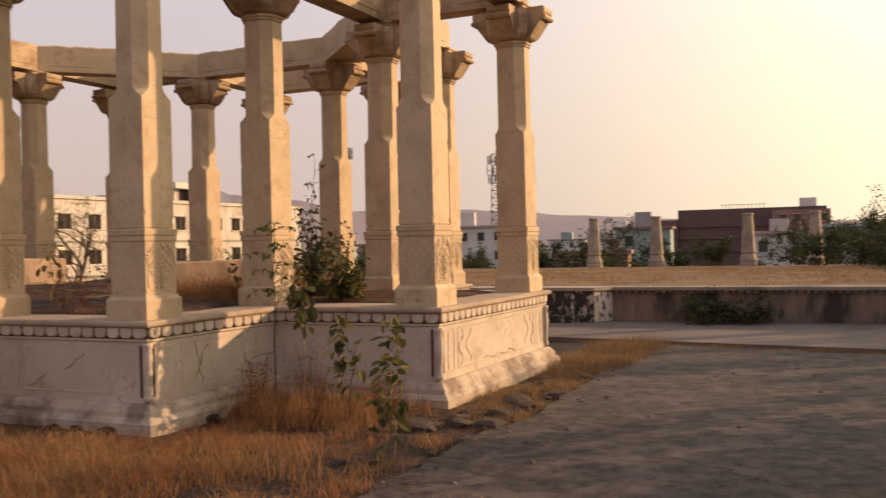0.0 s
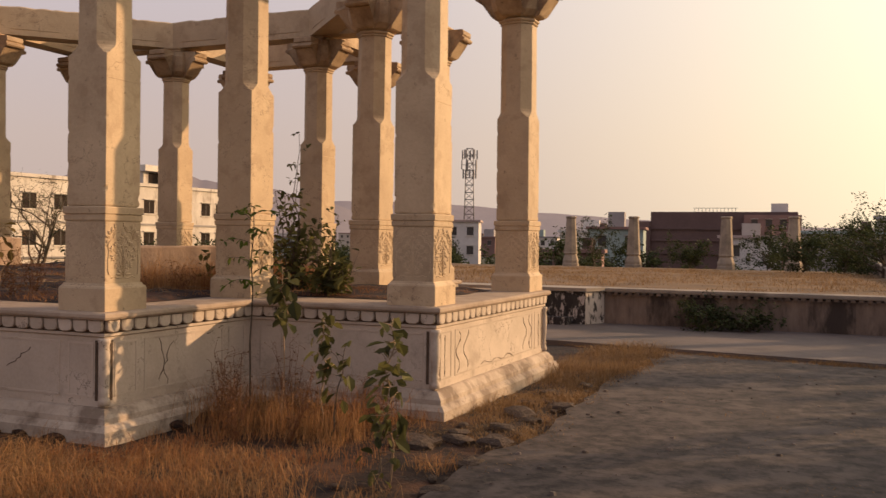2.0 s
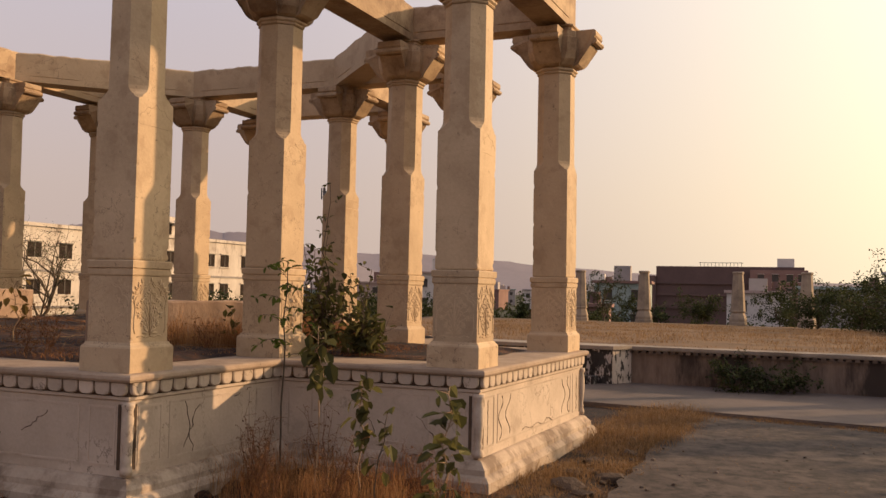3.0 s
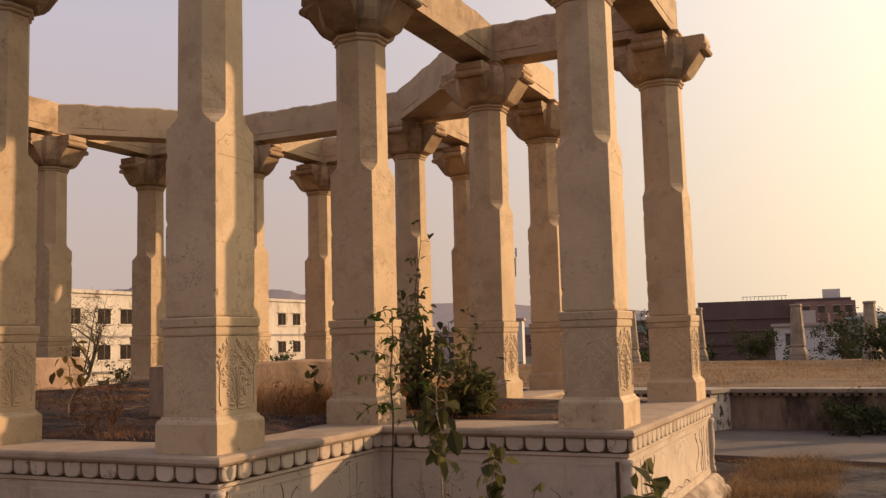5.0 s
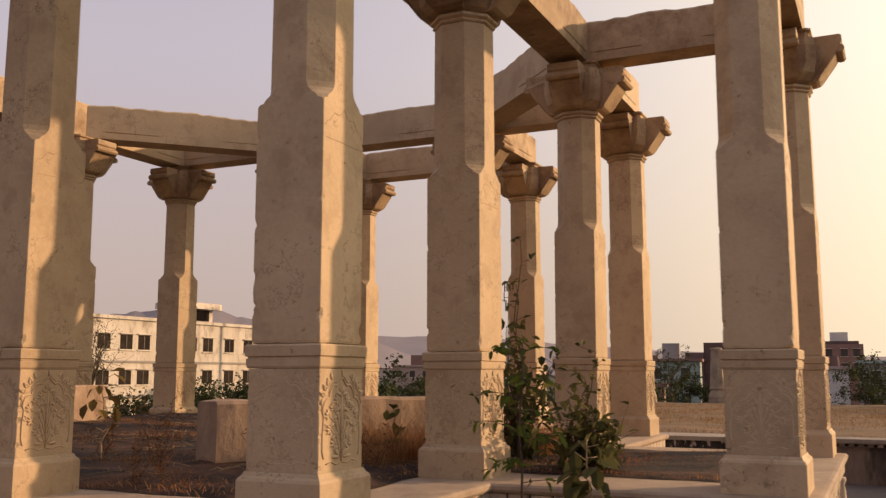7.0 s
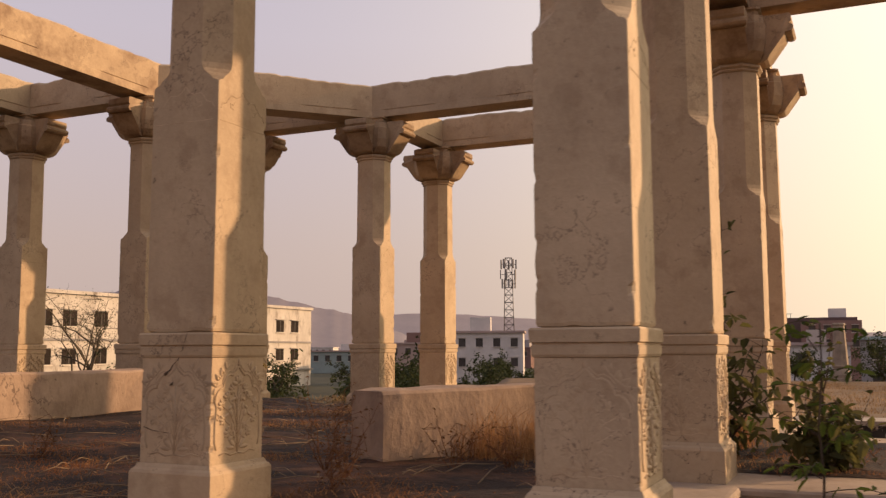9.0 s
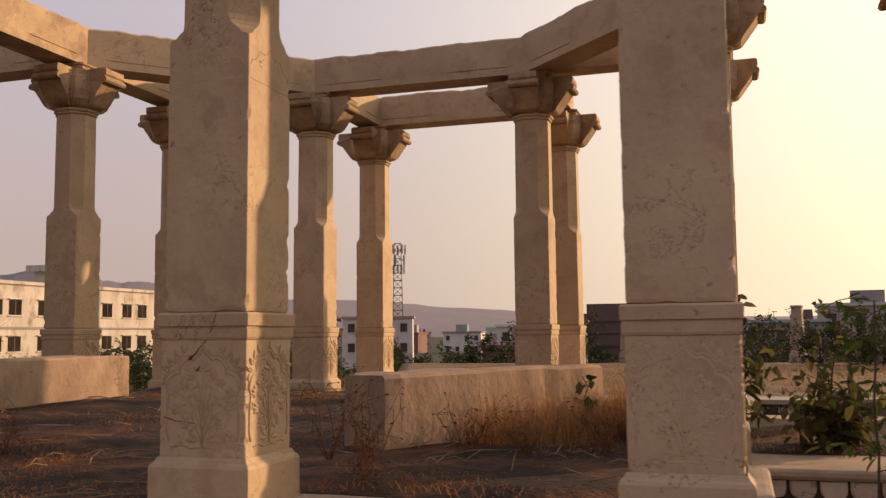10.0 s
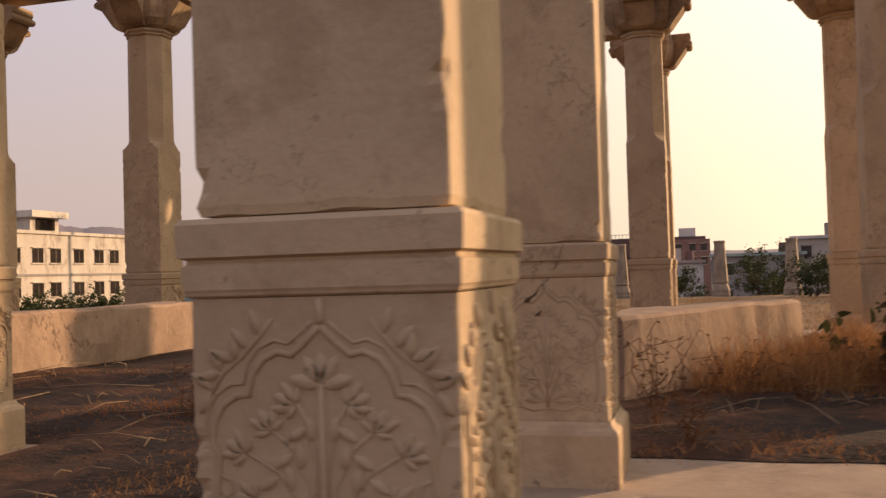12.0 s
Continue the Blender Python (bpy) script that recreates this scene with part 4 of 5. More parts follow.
def sapling(x, y, z, h, seed, label):
    """A thin straight sapling whose feathered leaves stand at its top."""
    rng = np.random.default_rng(seed)
    p = empty("sapling", pose(x, y, z), label, "sapling")
    main = wavy((0, 0, -0.03), (0.03, -0.02, h), 8, 0.006, rng)
    lines, cs = [(main, 0.009, 0.004)], []
    for k in range(13):
        zz = h * (0.58 + 0.42 * k / 12)
        a = k * 2.3
        L = rng.uniform(0.16, 0.30) * (1.15 - 0.4 * k / 12)
        tip = (math.cos(a) * L, math.sin(a) * L, zz + rng.uniform(-0.06, 0.08))
        ln = wavy((0.02 * zz / h, 0, zz), tip, 5, 0.004, rng, 0.03)
        lines.append((ln, 0.003, 0.0015))
        for q in ln[1:]:
            for s in (-1, 1):
                cs.append(np.array(q) + np.array([-math.sin(a), math.cos(a), 0]) * s * 0.012)
    stems("stem", lines, BARK, p)
    leaf_cloud("foliage", cs, 0.075, NEEM, p, seed, droop=0.35, slim=0.4)
    return p


def shrub(x, y, z, h, seed, label, spread=0.28):
    """A leggy shrub: bushy side branches below, one or two sparse long shoots on top."""
    rng = np.random.default_rng(seed)
    p = empty("shrub", pose(x, y, z), label, "shrub")
    lines, cs, small = [], [], []
    for k in range(14):
        a = k * 2.4 + rng.uniform(-0.5, 0.5)
        tall = k < 2
        top = h * (1.0 if k == 0 else 0.80) if tall else h * rng.uniform(0.25, 0.66)
        sp = rng.uniform(0.03, 0.10) if tall else spread * rng.uniform(0.5, 1.0) * (1.25 - 0.95 * top / h)
        ln = wavy((rng.uniform(-0.05, 0.05), rng.uniform(-0.05, 0.05), -0.03), (math.cos(a) * sp, math.sin(a) * sp, top), 10, 0.018, rng, 0.0 if tall else 0.04)
        lines.append((ln, 0.009, 0.0025))
        for i, q in enumerate(ln[2:], 2):
            q = np.array(q)
            if q[2] > 0.60 * h:
                # alternate twigs with a few small leaves
                b = i * 2.2 + k
                e = q + np.array([math.cos(b), math.sin(b), 0.35]) * rng.uniform(0.05, 0.13)
                lines.append(([tuple(q), tuple(e)], 0.0025, 0.0015))
                small += [q + (e - q) * t + rng.normal(0, 0.012, 3) for t in (0.45, 0.75, 1.0)]
            else:
                for _ in range(3):
                    off = rng.normal(0, 0.055, 3)
                    cs.append(q + off)
                    if rng.random() < 0.35:
                        lines.append(([tuple(q), tuple(q + off)], 0.0025, 0.0015))
    stems("stem", lines, BARK, p)
    leaf_cloud("foliage", cs, 0.105, LEAF, p, seed, droop=0.45, slim=0.5)
    leaf_cloud("top_foliage", small, 0.075, LEAF, p, seed + 1, droop=0.2, slim=0.5)
    return p


def tree(x, y, z, h, spread, seed, label, mat, leaf=0.16, count=1600, low=0.25, trunk=0.12, bare=False, name="tree", boughs=()):
    rng = np.random.default_rng(seed)
    p = empty(name, pose(x, y, z), label, name)
    lines, tips = [], []
    main = wavy((0, 0, -0.2), (rng.normal(0, 0.06) * h, rng.normal(0, 0.06) * h, h * 0.55), 6, 0.02 * h, rng)
    lines.append((main, trunk, trunk * 0.55))
    for k in range(14 + len(boughs)):
        b = main[2 + k % 5]
        a = k * 2.4 + rng.uniform(-0.4, 0.4)
        r = spread * rng.uniform(0.45, 1.0)
        e = (math.cos(a) * r, math.sin(a) * r, h * rng.uniform(low + 0.1, 1.0))
        if k >= 14:
            e = boughs[k - 14]
        ln = wavy(b, e, 5, 0.03 * spread, rng, 0.05 * h)
        lines.append((ln, trunk * 0.45, trunk * 0.08))
        tips += ln[2:]
        for _ in range(4 if bare else 2):
            q = ln[rng.integers(2, 6)]
            e2 = np.array(q) + rng.normal(0, 0.2, 3) * spread + np.array([0, 0, 0.1 * h])
            l2 = wavy(q, e2, 4, 0.02 * spread, rng)
            lines.append((l2, trunk * 0.16, trunk * 0.04))
            tips += l2[1:]
            if bare:
                for _ in range(3):
                    q3 = l2[rng.integers(1, 5)]
                    lines.append((wavy(q3, np.array(q3) + rng.normal(0, 0.12, 3) * spread, 3, 0.01 * spread, rng), trunk * 0.07, trunk * 0.025))
    stems("trunk", lines, BARK, p)
    T = np.array(tips)
    c = T[rng.integers(0, len(T), count)] + rng.normal(0, 0.07, (count, 3)) * spread
    leaf_cloud("crown", c, leaf, mat, p, seed, droop=0.2, slim=0.55)
    return p


# ---- tapered boundary pillars on the terrace ----
PILLAR = material("pillar_plaster", (0.40, 0.31, 0.22), (0.24, 0.185, 0.135), scale=2.5, fine=30, bump=0.5, stain=(0.10, 0.08, 0.06), stain_scale=1.5, stain_amount=0.5)


def pillar(h):
    p = empty("pillar", pose(0, 0, 0), "tapered weathered plaster pillar with a bulbous foot", "pillar", "tapered pillars on the terrace")

    def rnd(r, z):
        return [(r * math.cos(a), r * math.sin(a), z) for a in np.linspace(math.pi / 8, 2 * math.pi + math.pi / 8, 8, endpoint=False)]
    bm = bmesh.new()
    loft(bm, [rnd(r, z * h) for r, z in ((0.165 * h, -0.05), (0.165 * h, 0.06), (0.155 * h, 0.07), (0.16 * h, 0.12), (0.135 * h, 0.2), (0.118 * h, 0.235), (0.118 * h, 0.25))])
    part("foot", bm, PILLAR, p)
    bm = bmesh.new()
    loft(bm, [rnd(r, z * h) for r, z in ((0.135 * h, 0.251), (0.14 * h, 0.27), (0.132 * h, 0.29), (0.12 * h, 0.5), (0.105 * h, 0.75), (0.092 * h, 0.955))])
    part("shaft", bm, PILLAR, p)
    bm = bmesh.new()
    loft(bm, [rnd(r, z * h) for r, z in ((0.098 * h, 0.956), (0.106 * h, 0.965), (0.106 * h, 0.99), (0.09 * h, 1.0))])
    part("cap", bm, PILLAR, p)
    return p


def build_pillars():
    far = pillar(2.85)
    spots = ((-14.75, 52.6), (-11.15, 52.5), (-6.2, 52.4), (-2.8, 52.0))
    for k, (x, y) in enumerate(spots):
        if k:
            copy_thing(far, pose(x, y, 0.0, 0, 0, 37 * k))
    far.matrix_basis = pose(*spots[0], 0.0)
    near = pillar(1.56)
    for k, y in enumerate((18.7, 21.0, 23.3, 25.6, 27.9, 30.2, 34.8, 39.4)):
        copy_thing(near, pose(1.05, y, 0.62 - 0.6 * (y - 17) / 35 if y > 25 else 0.64, 0, 0, 50 * k))
    near.matrix_basis = pose(1.03, 16.85, 0.648)


build_pillars()


# ---- the town beyond ----
WHITEWASH = material("stained_whitewash", (0.66, 0.59, 0.51), (0.48, 0.415, 0.35), scale=0.35, fine=3, bump=0, stain=(0.20, 0.15, 0.115), stain_scale=0.55, stain_amount=0.8, stretch=(1.4, 1.4, 0.6))
# opening colour is lifted to paint in distance haze
WINDOW = material("dark_shuttered_opening", (0.085, 0.07, 0.062), (0.045, 0.038, 0.034), scale=1.5, fine=8, bump=0, rough=0.4)
SHUTTER = material("dark_barred_window", (0.045, 0.033, 0.027), (0.018, 0.014, 0.012), scale=1.5, fine=8, bump=0, rough=0.9, spec=0.05)
# brown is paled, with the haze of distance put into it
BROWN = material("dark_brown_cladding", (0.155, 0.098, 0.088), (0.115, 0.074, 0.068), scale=0.4, fine=3, bump=0)
CONCRETE = material("grey_render", (0.30, 0.27, 0.25), (0.20, 0.18, 0.165), scale=0.4, fine=3, bump=0)
# house colours are lightened and greyed to paint in the haze
TINTS = [material(n, c, tuple(k * 0.75 for k in c), scale=0.3, fine=2, bump=0) for n, c in (("cream_wall", (0.55, 0.47, 0.41)), ("pink_wall", (0.46, 0.34, 0.30)), ("teal_wall", (0.36, 0.42, 0.39)), ("white_wall", (0.68, 0.62, 0.58)), ("red_brick_wall", (0.28, 0.165, 0.14)), ("grey_wall", (0.36, 0.32, 0.305)))]
STEEL = material("galvanised_steel", (0.14, 0.12, 0.12), (0.08, 0.07, 0.07), scale=2, fine=10, bump=0, rough=0.5)


def window_at(parent, first, x, z, w, h, y=0.0, glass=None):
    """A recessed opening with sill and hood on the face y = 0 that looks to -y."""
    if first is None:
        bm = bmesh.new()
        box(bm, -0.5, -0.02, -0.5, 0.5, 0.1, 0.5)
        pane = part("window", bm, glass or WINDOW, parent)
        bm = bmesh.new()
        box(bm, -0.58, -0.16, -0.6, 0.58, -0.03, -0.52)
        part("sill", bm, WHITEWASH, pane)
        bm = bmesh.new()
        box(bm, -0.6, -0.26, 0.56, 0.6, -0.03, 0.62)
        part("hood", bm, WHITEWASH, pane)
        bm = bmesh.new()
        box(bm, -0.03, -0.06, -0.5, 0.03, -0.025, 0.5)
        part("mullion", bm, WINDOW, pane)
        first = pane
        o = pane
    else:
        o = first.copy()
        scene.collection.objects.link(o)
        o.parent = parent
        for c in first.children:
            k = c.copy()
            scene.collection.objects.link(k)
            k.parent = o
    o.matrix_basis = Matrix.Translation((x, y, z)) @ Matrix.Diagonal((w, 1, h, 1))
    return first


def white_building():
    b = empty("apartment_building", pose(-83, 55, -3.6, 0, 0, 90), "long stained white two-storey block with rows of dark windows", "building")
    bm = bmesh.new()
    box(bm, -10, 0, -0.3, 70.5, 14, 11.35)
    part("wall", bm, WHITEWASH, b)
    bm = bmesh.new()
    box(bm, -10.2, -0.25, 11.36, 70.7, 0.1, 11.75)
    part("parapet", bm, WHITEWASH, b)
    bm = bmesh.new()
    box(bm, -10.1, -0.12, 6.35, 70.6, -0.01, 6.6)
    part("floor_band", bm, CONCRETE, b)
    bm = bmesh.new()
    box(bm, -10, 0.11, 11.36, 70.5, 14, 11.5)
    part("roof", bm, CONCRETE, b)
    bm = bmesh.new()
    box(bm, 43.4, 2, 11.51, 48.6, 6, 13.5)
    head = part("stair_head", bm, WHITEWASH, b)
    bm = bmesh.new()
    box(bm, 42.6, 1.0, 13.51, 49.3, 6.6, 14.3)
    part("slab", bm, WHITEWASH, head)
    bm = bmesh.new()
    box(bm, 44.4, 1.9, 12.0, 47.8, 1.98, 13.4)
    part("opening", bm, SHUTTER, head)
    bm = bmesh.new()
    box(bm, -10.1, -0.3, 2.35, 70.6, -0.01, 2.55)
    part("floor_band", bm, CONCRETE, b)
    first = None
    for x in (-6.4, -2.8, 0.8, 5.0, 8.4, 11.8, 16.0, 19.4, 22.8, 27.3, 30.8, 33.7, 38.3, 42.2, 45.4, 49.8, 53.9, 57.2, 62.2, 66.0):
        for z, w, h in ((0.85, 1.7, 1.2), (4.65, 1.95, 1.6), (8.75, 1.95, 1.65)):
            first = window_at(b, first, x, z, w, h, 0.0, SHUTTER)
    return b


white_building()


def long_brown_building():
    b = empty("factory_building", pose(-30.5, 147, -3.6, 0, 0, 2.5), "long dark brown flat-roofed industrial building", "building")
    bm = bmesh.new()
    box(bm, 2.6, 0, 0, 24, 18, 9.7)
    part("wall", bm, BROWN, b)
    bm = bmesh.new()
    box(bm, 0, -1, 0, 2.59, 16, 8.2)
    part("wing", bm, BROWN, b)
    bm = bmesh.new()
    box(bm, 16.5, -2.2, 0, 24.5, -0.02, 9.2)
    part("block", bm, TINTS[4], b)
    for z in (3.2, 5.2, 7.0):
        bm = bmesh.new()
        box(bm, 2.7, -0.3, z, 16.3, -0.02, z + 0.25)
        part("ledge", bm, BROWN, b)
    bm = bmesh.new()
    for i in range(12):
        box(bm, 9.0 + 0.55 * i, 2, 9.71, 9.06 + 0.55 * i, 2.06, 10.3)
    box(bm, 8.8, 1.95, 10.31, 15.3, 2.1, 10.38)
    part("roof_rail", bm, STEEL, b)
    bm = bmesh.new()
    box(bm, 20.2, 1, 9.71, 22.6, 3.4, 11.0)
    part("roof_tank", bm, TINTS[3], b)
    first = None
    for x in (18, 20, 22, 23.6):
        for z in (6.0, 8.0):
            first = window_at(b, first, x, z, 0.9, 1.0, -2.2)
    return b


long_brown_building()


def house(x, y, w, d, h, rz, tint, seed, label="small flat-roofed town house with dark windows"):
    rng = random.Random(seed)
    b = empty("house", pose(x, y, -3.6, 0, 0, rz), label, "house", "houses of the town")
    bm = bmesh.new()
    box(bm, -w / 2, 0, 0, w / 2, d, h)
    part("wall", bm, tint, b)
    bm = bmesh.new()
    box(bm, -w / 2 - 0.3, -0.4, h + 0.01, w / 2 + 0.3, d + 0.3, h + 0.35)
    part("roof", bm, rng.choice(TINTS), b)
    if rng.random() < 0.7:
        bm = bmesh.new()
        q = rng.uniform(-w / 3, w / 6)
        box(bm, q, 1, h + 0.36, q + w * 0.3, 3.5, h + rng.uniform(1.6, 2.6))
        part("roof_room", bm, rng.choice(TINTS), b)
    if rng.random() < 0.6:
        bm = bmesh.new()
        bmesh.ops.create_cone(bm, segments=10, radius1=0.6, radius2=0.5, depth=1.1, cap_ends=True, matrix=Matrix.Translation((w * 0.3, 2, h + 0.92)))
        part("water_tank", bm, BROWN, b)
    first = None
    z = h - 1.5
    while z > 1.2:
        n = max(2, int(w / 2.6))
        for i in range(n):
            if rng.random() < 0.85:
                first = window_at(b, first, -w / 2 + w * (i + 0.5) / n, z, 1.1, 1.3)
        z -= 3.1


def build_town():
    house(-60, 141, 11, 9, 7.9, 18, TINTS[3], 3, "white three-storey town house with dark balconies")
    house(-27.5, 121, 7, 7, 6.6, 8, TINTS[2], 5, "pale teal two-storey town house")
    house(-25, 88, 7, 4, 3.9, 10, TINTS[4], 6, "low red-brick shed with a pale roof")
    house(-1.0, 116, 10, 8, 6.2, 0, TINTS[5], 7, "grey two-storey house with terraces")
    house(-10.5, 117, 7, 6, 5.6, 4, TINTS[3], 8, "white house with a columned verandah")
    house(9, 118, 12, 9, 8.0, -5, TINTS[0], 9)
    house(-36, 139, 8, 8, 6.3, 10, TINTS[3], 12)
    rng = random.Random(4)
    for i in range(46):
        b = radians(rng.uniform(-46, 14))
        r = rng.uniform(190, 520)
        x, y = r * math.sin(b), r * math.cos(b)
        house(x, y, rng.uniform(8, 15), rng.uniform(7, 11), 4.3 + (r / 520) * 2.6 + rng.uniform(-0.6, 1.2), -math.degrees(b) * 0.7 + rng.uniform(-14, 14), rng.choice(TINTS), 100 + i)


build_town()


def lattice_mast(x, y, top):
    m = empty("telecom_mast", pose(x, y, -3.6, 0, 0, 20), "steel lattice telecom mast with panel antennas", "mast")
    H = top + 3.6
    lines = []
    n = 16
    w0, w1 = 1.15, 0.62

    def corner(k, t):
        w = w0 + (w1 - w0) * t
        return ((w, w), (-w, w), (-w, -w), (w, -w))[k % 4] + (H * t,)
    for k in range(4):
        lines.append(([corner(k, 0), corner(k, 1)], 0.09, 0.07))
        for i in range(n):
            lines.append(([corner(k, i / n), corner(k + 1, (i + 1) / n)], 0.05, 0.05))
            lines.append(([corner(k, (i + 1) / n), corner(k + 1, (i + 1) / n)], 0.045, 0.045))
    stems("lattice", lines, STEEL, m, 4)
    bm = bmesh.new()
    box(bm, -0.16, -0.1, -0.9, 0.16, 0.1, 0.9)
    ant = part("antenna", bm, CONCRETE, m)
    k = 0
    for z, r in ((H - 1.2, 1.5), (H - 3.2, 1.55), (H - 5.0, 1.3)):
        for a in range(5):
            o = ant if k == 0 else ant.copy()
            if k:
                scene.collection.objects.link(o)
            k += 1
            an = a * 72 + z * 10
            o.matrix_basis = pose(r * math.sin(radians(an)), r * math.cos(radians(an)), z, 0, 0, -an)
    bm = bmesh.new()
    for z in (H - 1.2, H - 3.2, H - 5.0):
        for a in range(5):
            an = radians(a * 72 + z * 10)
            tube(bm, [(0.5 * math.sin(an), 0.5 * math.cos(an), z), (1.45 * math.sin(an), 1.45 * math.cos(an), z)], 0.05, 4)
    part("bracket", bm, STEEL, m)


def pole_mast(x, y, top):
    m = empty("antenna_pole", pose(x, y, -3.6), "slender steel pole carrying a cluster of panel antennas", "mast")
    H = top + 3.6
    stems("pole", [([(0, 0, 0), (0, 0, H * 0.5)], 0.34, 0.3), ([(0, 0, H * 0.5), (0, 0, H - 0.4)], 0.22, 0.16)], STEEL, m, 8)
    bm = bmesh.new()
    box(bm, -0.16, -0.09, -0.8, 0.16, 0.09, 0.8)
    ant = part("antenna", bm, STEEL, m)
    for k in range(6):
        o = ant if k == 0 else ant.copy()
        if k:
            scene.collection.objects.link(o)
        o.matrix_basis = pose(0.75 * math.sin(k * 1.05), 0.75 * math.cos(k * 1.05), H - 0.8, 0, 0, -60 * k)
    bm = bmesh.new()
    for z in (H - 1.3, H - 0.5):
        for k in range(6):
            tube(bm, [(0, 0, z), (0.75 * math.sin(k * 1.05), 0.75 * math.cos(k * 1.05), z)], 0.05, 4)
    tube(bm, [(0, 0, H - 2.4), (0, 0, H - 1.4)], [0.2, 0.5], 8)
    part("bracket", bm, STEEL, m)


lattice_mast(-68, 172, 19.3)
pole_mast(-68.9, 116.5, 15.8)


def build_hills():
    for k, (r, b0, b1, hts, name) in enumerate(((1600, -70, -26, ((-70, 40), (-50, 80), (-44, 97), (-41, 111), (-39.5, 113), (-37, 92), (-35, 93), (-33.3, 82), (-31, 67), (-29.5, 57), (-27, 30), (-26, 6)), "near"), (2900, -80, 40, ((-80, 60), (-45, 105), (-30, 113), (-26, 116), (-21, 105), (-19, 93), (-16, 83), (-12, 69), (-4, 50), (20, 34), (40, 26)), "far"))):
        bm = bmesh.new()
        N = 160
        rows = [[], [], []]
        for i in range(N + 1):
            a = b0 + (b1 - b0) * i / N
            h = float(np.interp(a, [q[0] for q in hts], [q[1] for q in hts])) * (1.0 + 0.05 * noise.noise((a * 0.6, k, 0)) + 0.04 * noise.noise((a * 1.9, k, 3)))
            s, c = math.sin(radians(a)), math.cos(radians(a))
            for j, (rr, z) in enumerate(((r * 0.86, -4), (r, h), (r * 1.12, -4))):
                rows[j].append(bm.verts.new((rr * s, rr * c, z)))
        for j in range(2):
            for i in range(N):
                bm.faces.new((rows[j][i], rows[j][i + 1], rows[j + 1][i + 1], rows[j + 1][i]))
        tagged(part("backdrop_hills", bm, HILL, smooth=True), "low hills along the horizon, tinted pale with haze", "hills", kind="structure")


build_hills()


# ---- trees and scrub beyond the terrace ----
def build_scrub():
    rng = random.Random(8)
    # hedge of scrub below the end of the terrace
    x = -34.0
    k = 0
    while x < 14:
        y = 57 + rng.uniform(0, 9)
        h = rng.uniform(3.0, 3.9) + (1.6 if x > -4 else 0)
        tree(x, y, -3.6, h, rng.uniform(1.8, 2.6), 200 + k, "dense dusty green scrub below the terrace", SCRUB, 0.20, 3400, low=0.08, trunk=0.1, name="bush")
        x += rng.uniform(2.0, 3.4)
        k += 1
    for i in range(30):
        b = radians(rng.uniform(-44, -10))
        r = rng.uniform(70, 125)
        tree(r * math.sin(b), r * math.cos(b), -3.6, rng.uniform(3.4, 5.2), rng.uniform(2.2, 3.2), 300 + i, "dusty green scrub tree among the houses", SCRUB, 0.34, 1300, low=0.1, trunk=0.12, name="bush")
    # bushes on the slope west of the terrace
    for i, (x, y, hh) in enumerate(((-20.2, 21.8, 4.2), (-21.8, 23.0, 4.3), (-18.6, 23.2, 4.0), (-15.6, 24.4, 4.1), (-17.2, 25.8, 4.3), (-18.6, 27.5, 4.2), (-16.0, 21.0, 3.7), (-19.6, 31.0, 4.2), (-22.0, 35.0, 4.2), (-15.2, 18.2, 3.9))):
        tree(x, y, -3.6, hh, rng.uniform(1.6, 2.1), 340 + i, "green scrub bush on the slope beside the terrace", SCRUB, 0.16, 5200, low=0.1, trunk=0.1, name="bush")
    tree(0.9, 38.5, -0.3, 3.0, 2.3, 401, "open-crowned green tree beside the terrace pillars", SCRUB, 0.12, 3600, low=0.3, trunk=0.08)
    for i, (x, y, hh) in enumerate(((-0.6, 45, 2.2), (-2.2, 47.5, 2.0), (0.2, 50, 2.6), (-8.6, 55.5, 1.7), (-4.3, 55.0, 1.9))):
        tree(x, y, -0.15, hh, 1.5, 430 + i, "dense dark green bush at the end of the terrace", SCRUB, 0.14, 2200, low=0.05, trunk=0.05, name="bush")
    tree(4.2, 44, -3.6, 6.6, 3.0, 402, "dark leafy tree below the terrace edge", SCRUB, 0.16, 4200, low=0.2, trunk=0.14)
    tree(4.3, 27, -3.6, 5.6, 2.3, 403, "dark leafy tree below the terrace edge", SCRUB, 0.13, 4200, low=0.2, trunk=0.12)
    tree(-13.9, 54.5, -0.2, 2.9, 1.2, 404, "small green bush beside a terrace pillar", SCRUB, 0.14, 1000, low=0.1, trunk=0.05, name="bush")
    tree(-65.5, 62, -3.6, 10.4, 5.0, 405, "nearly leafless spreading tree before the white block", SCRUB, 0.16, 1300, low=0.35, trunk=0.2, bare=True)
    # trees whose boughs hang over the paving, and weeds in the sunken ground below
    tree(1.0, 5.4, -3.6, 5.75, 0.85, 406, "bright green leafy tree leaning over the paving edge", NEEM, 0.085, 11000, low=0.42, trunk=0.06, boughs=((-0.45, 0, 5.5), (-0.58, 0.2, 5.2), (-0.5, -0.2, 4.9), (-0.62, 0.1, 4.55), (-0.5, 0.15, 4.2), (-0.58, -0.1, 3.85), (-0.4, 0.3, 5.35), (-0.3, 0, 4.7), (-0.35, -0.1, 5.1), (-0.25, 0.1, 4.4)))
    tree(1.15, 4.6, -3.6, 4.3, 0.85, 407, "dark green sapling in the sunken ground", NEEM, 0.08, 2600, low=0.3, trunk=0.05)
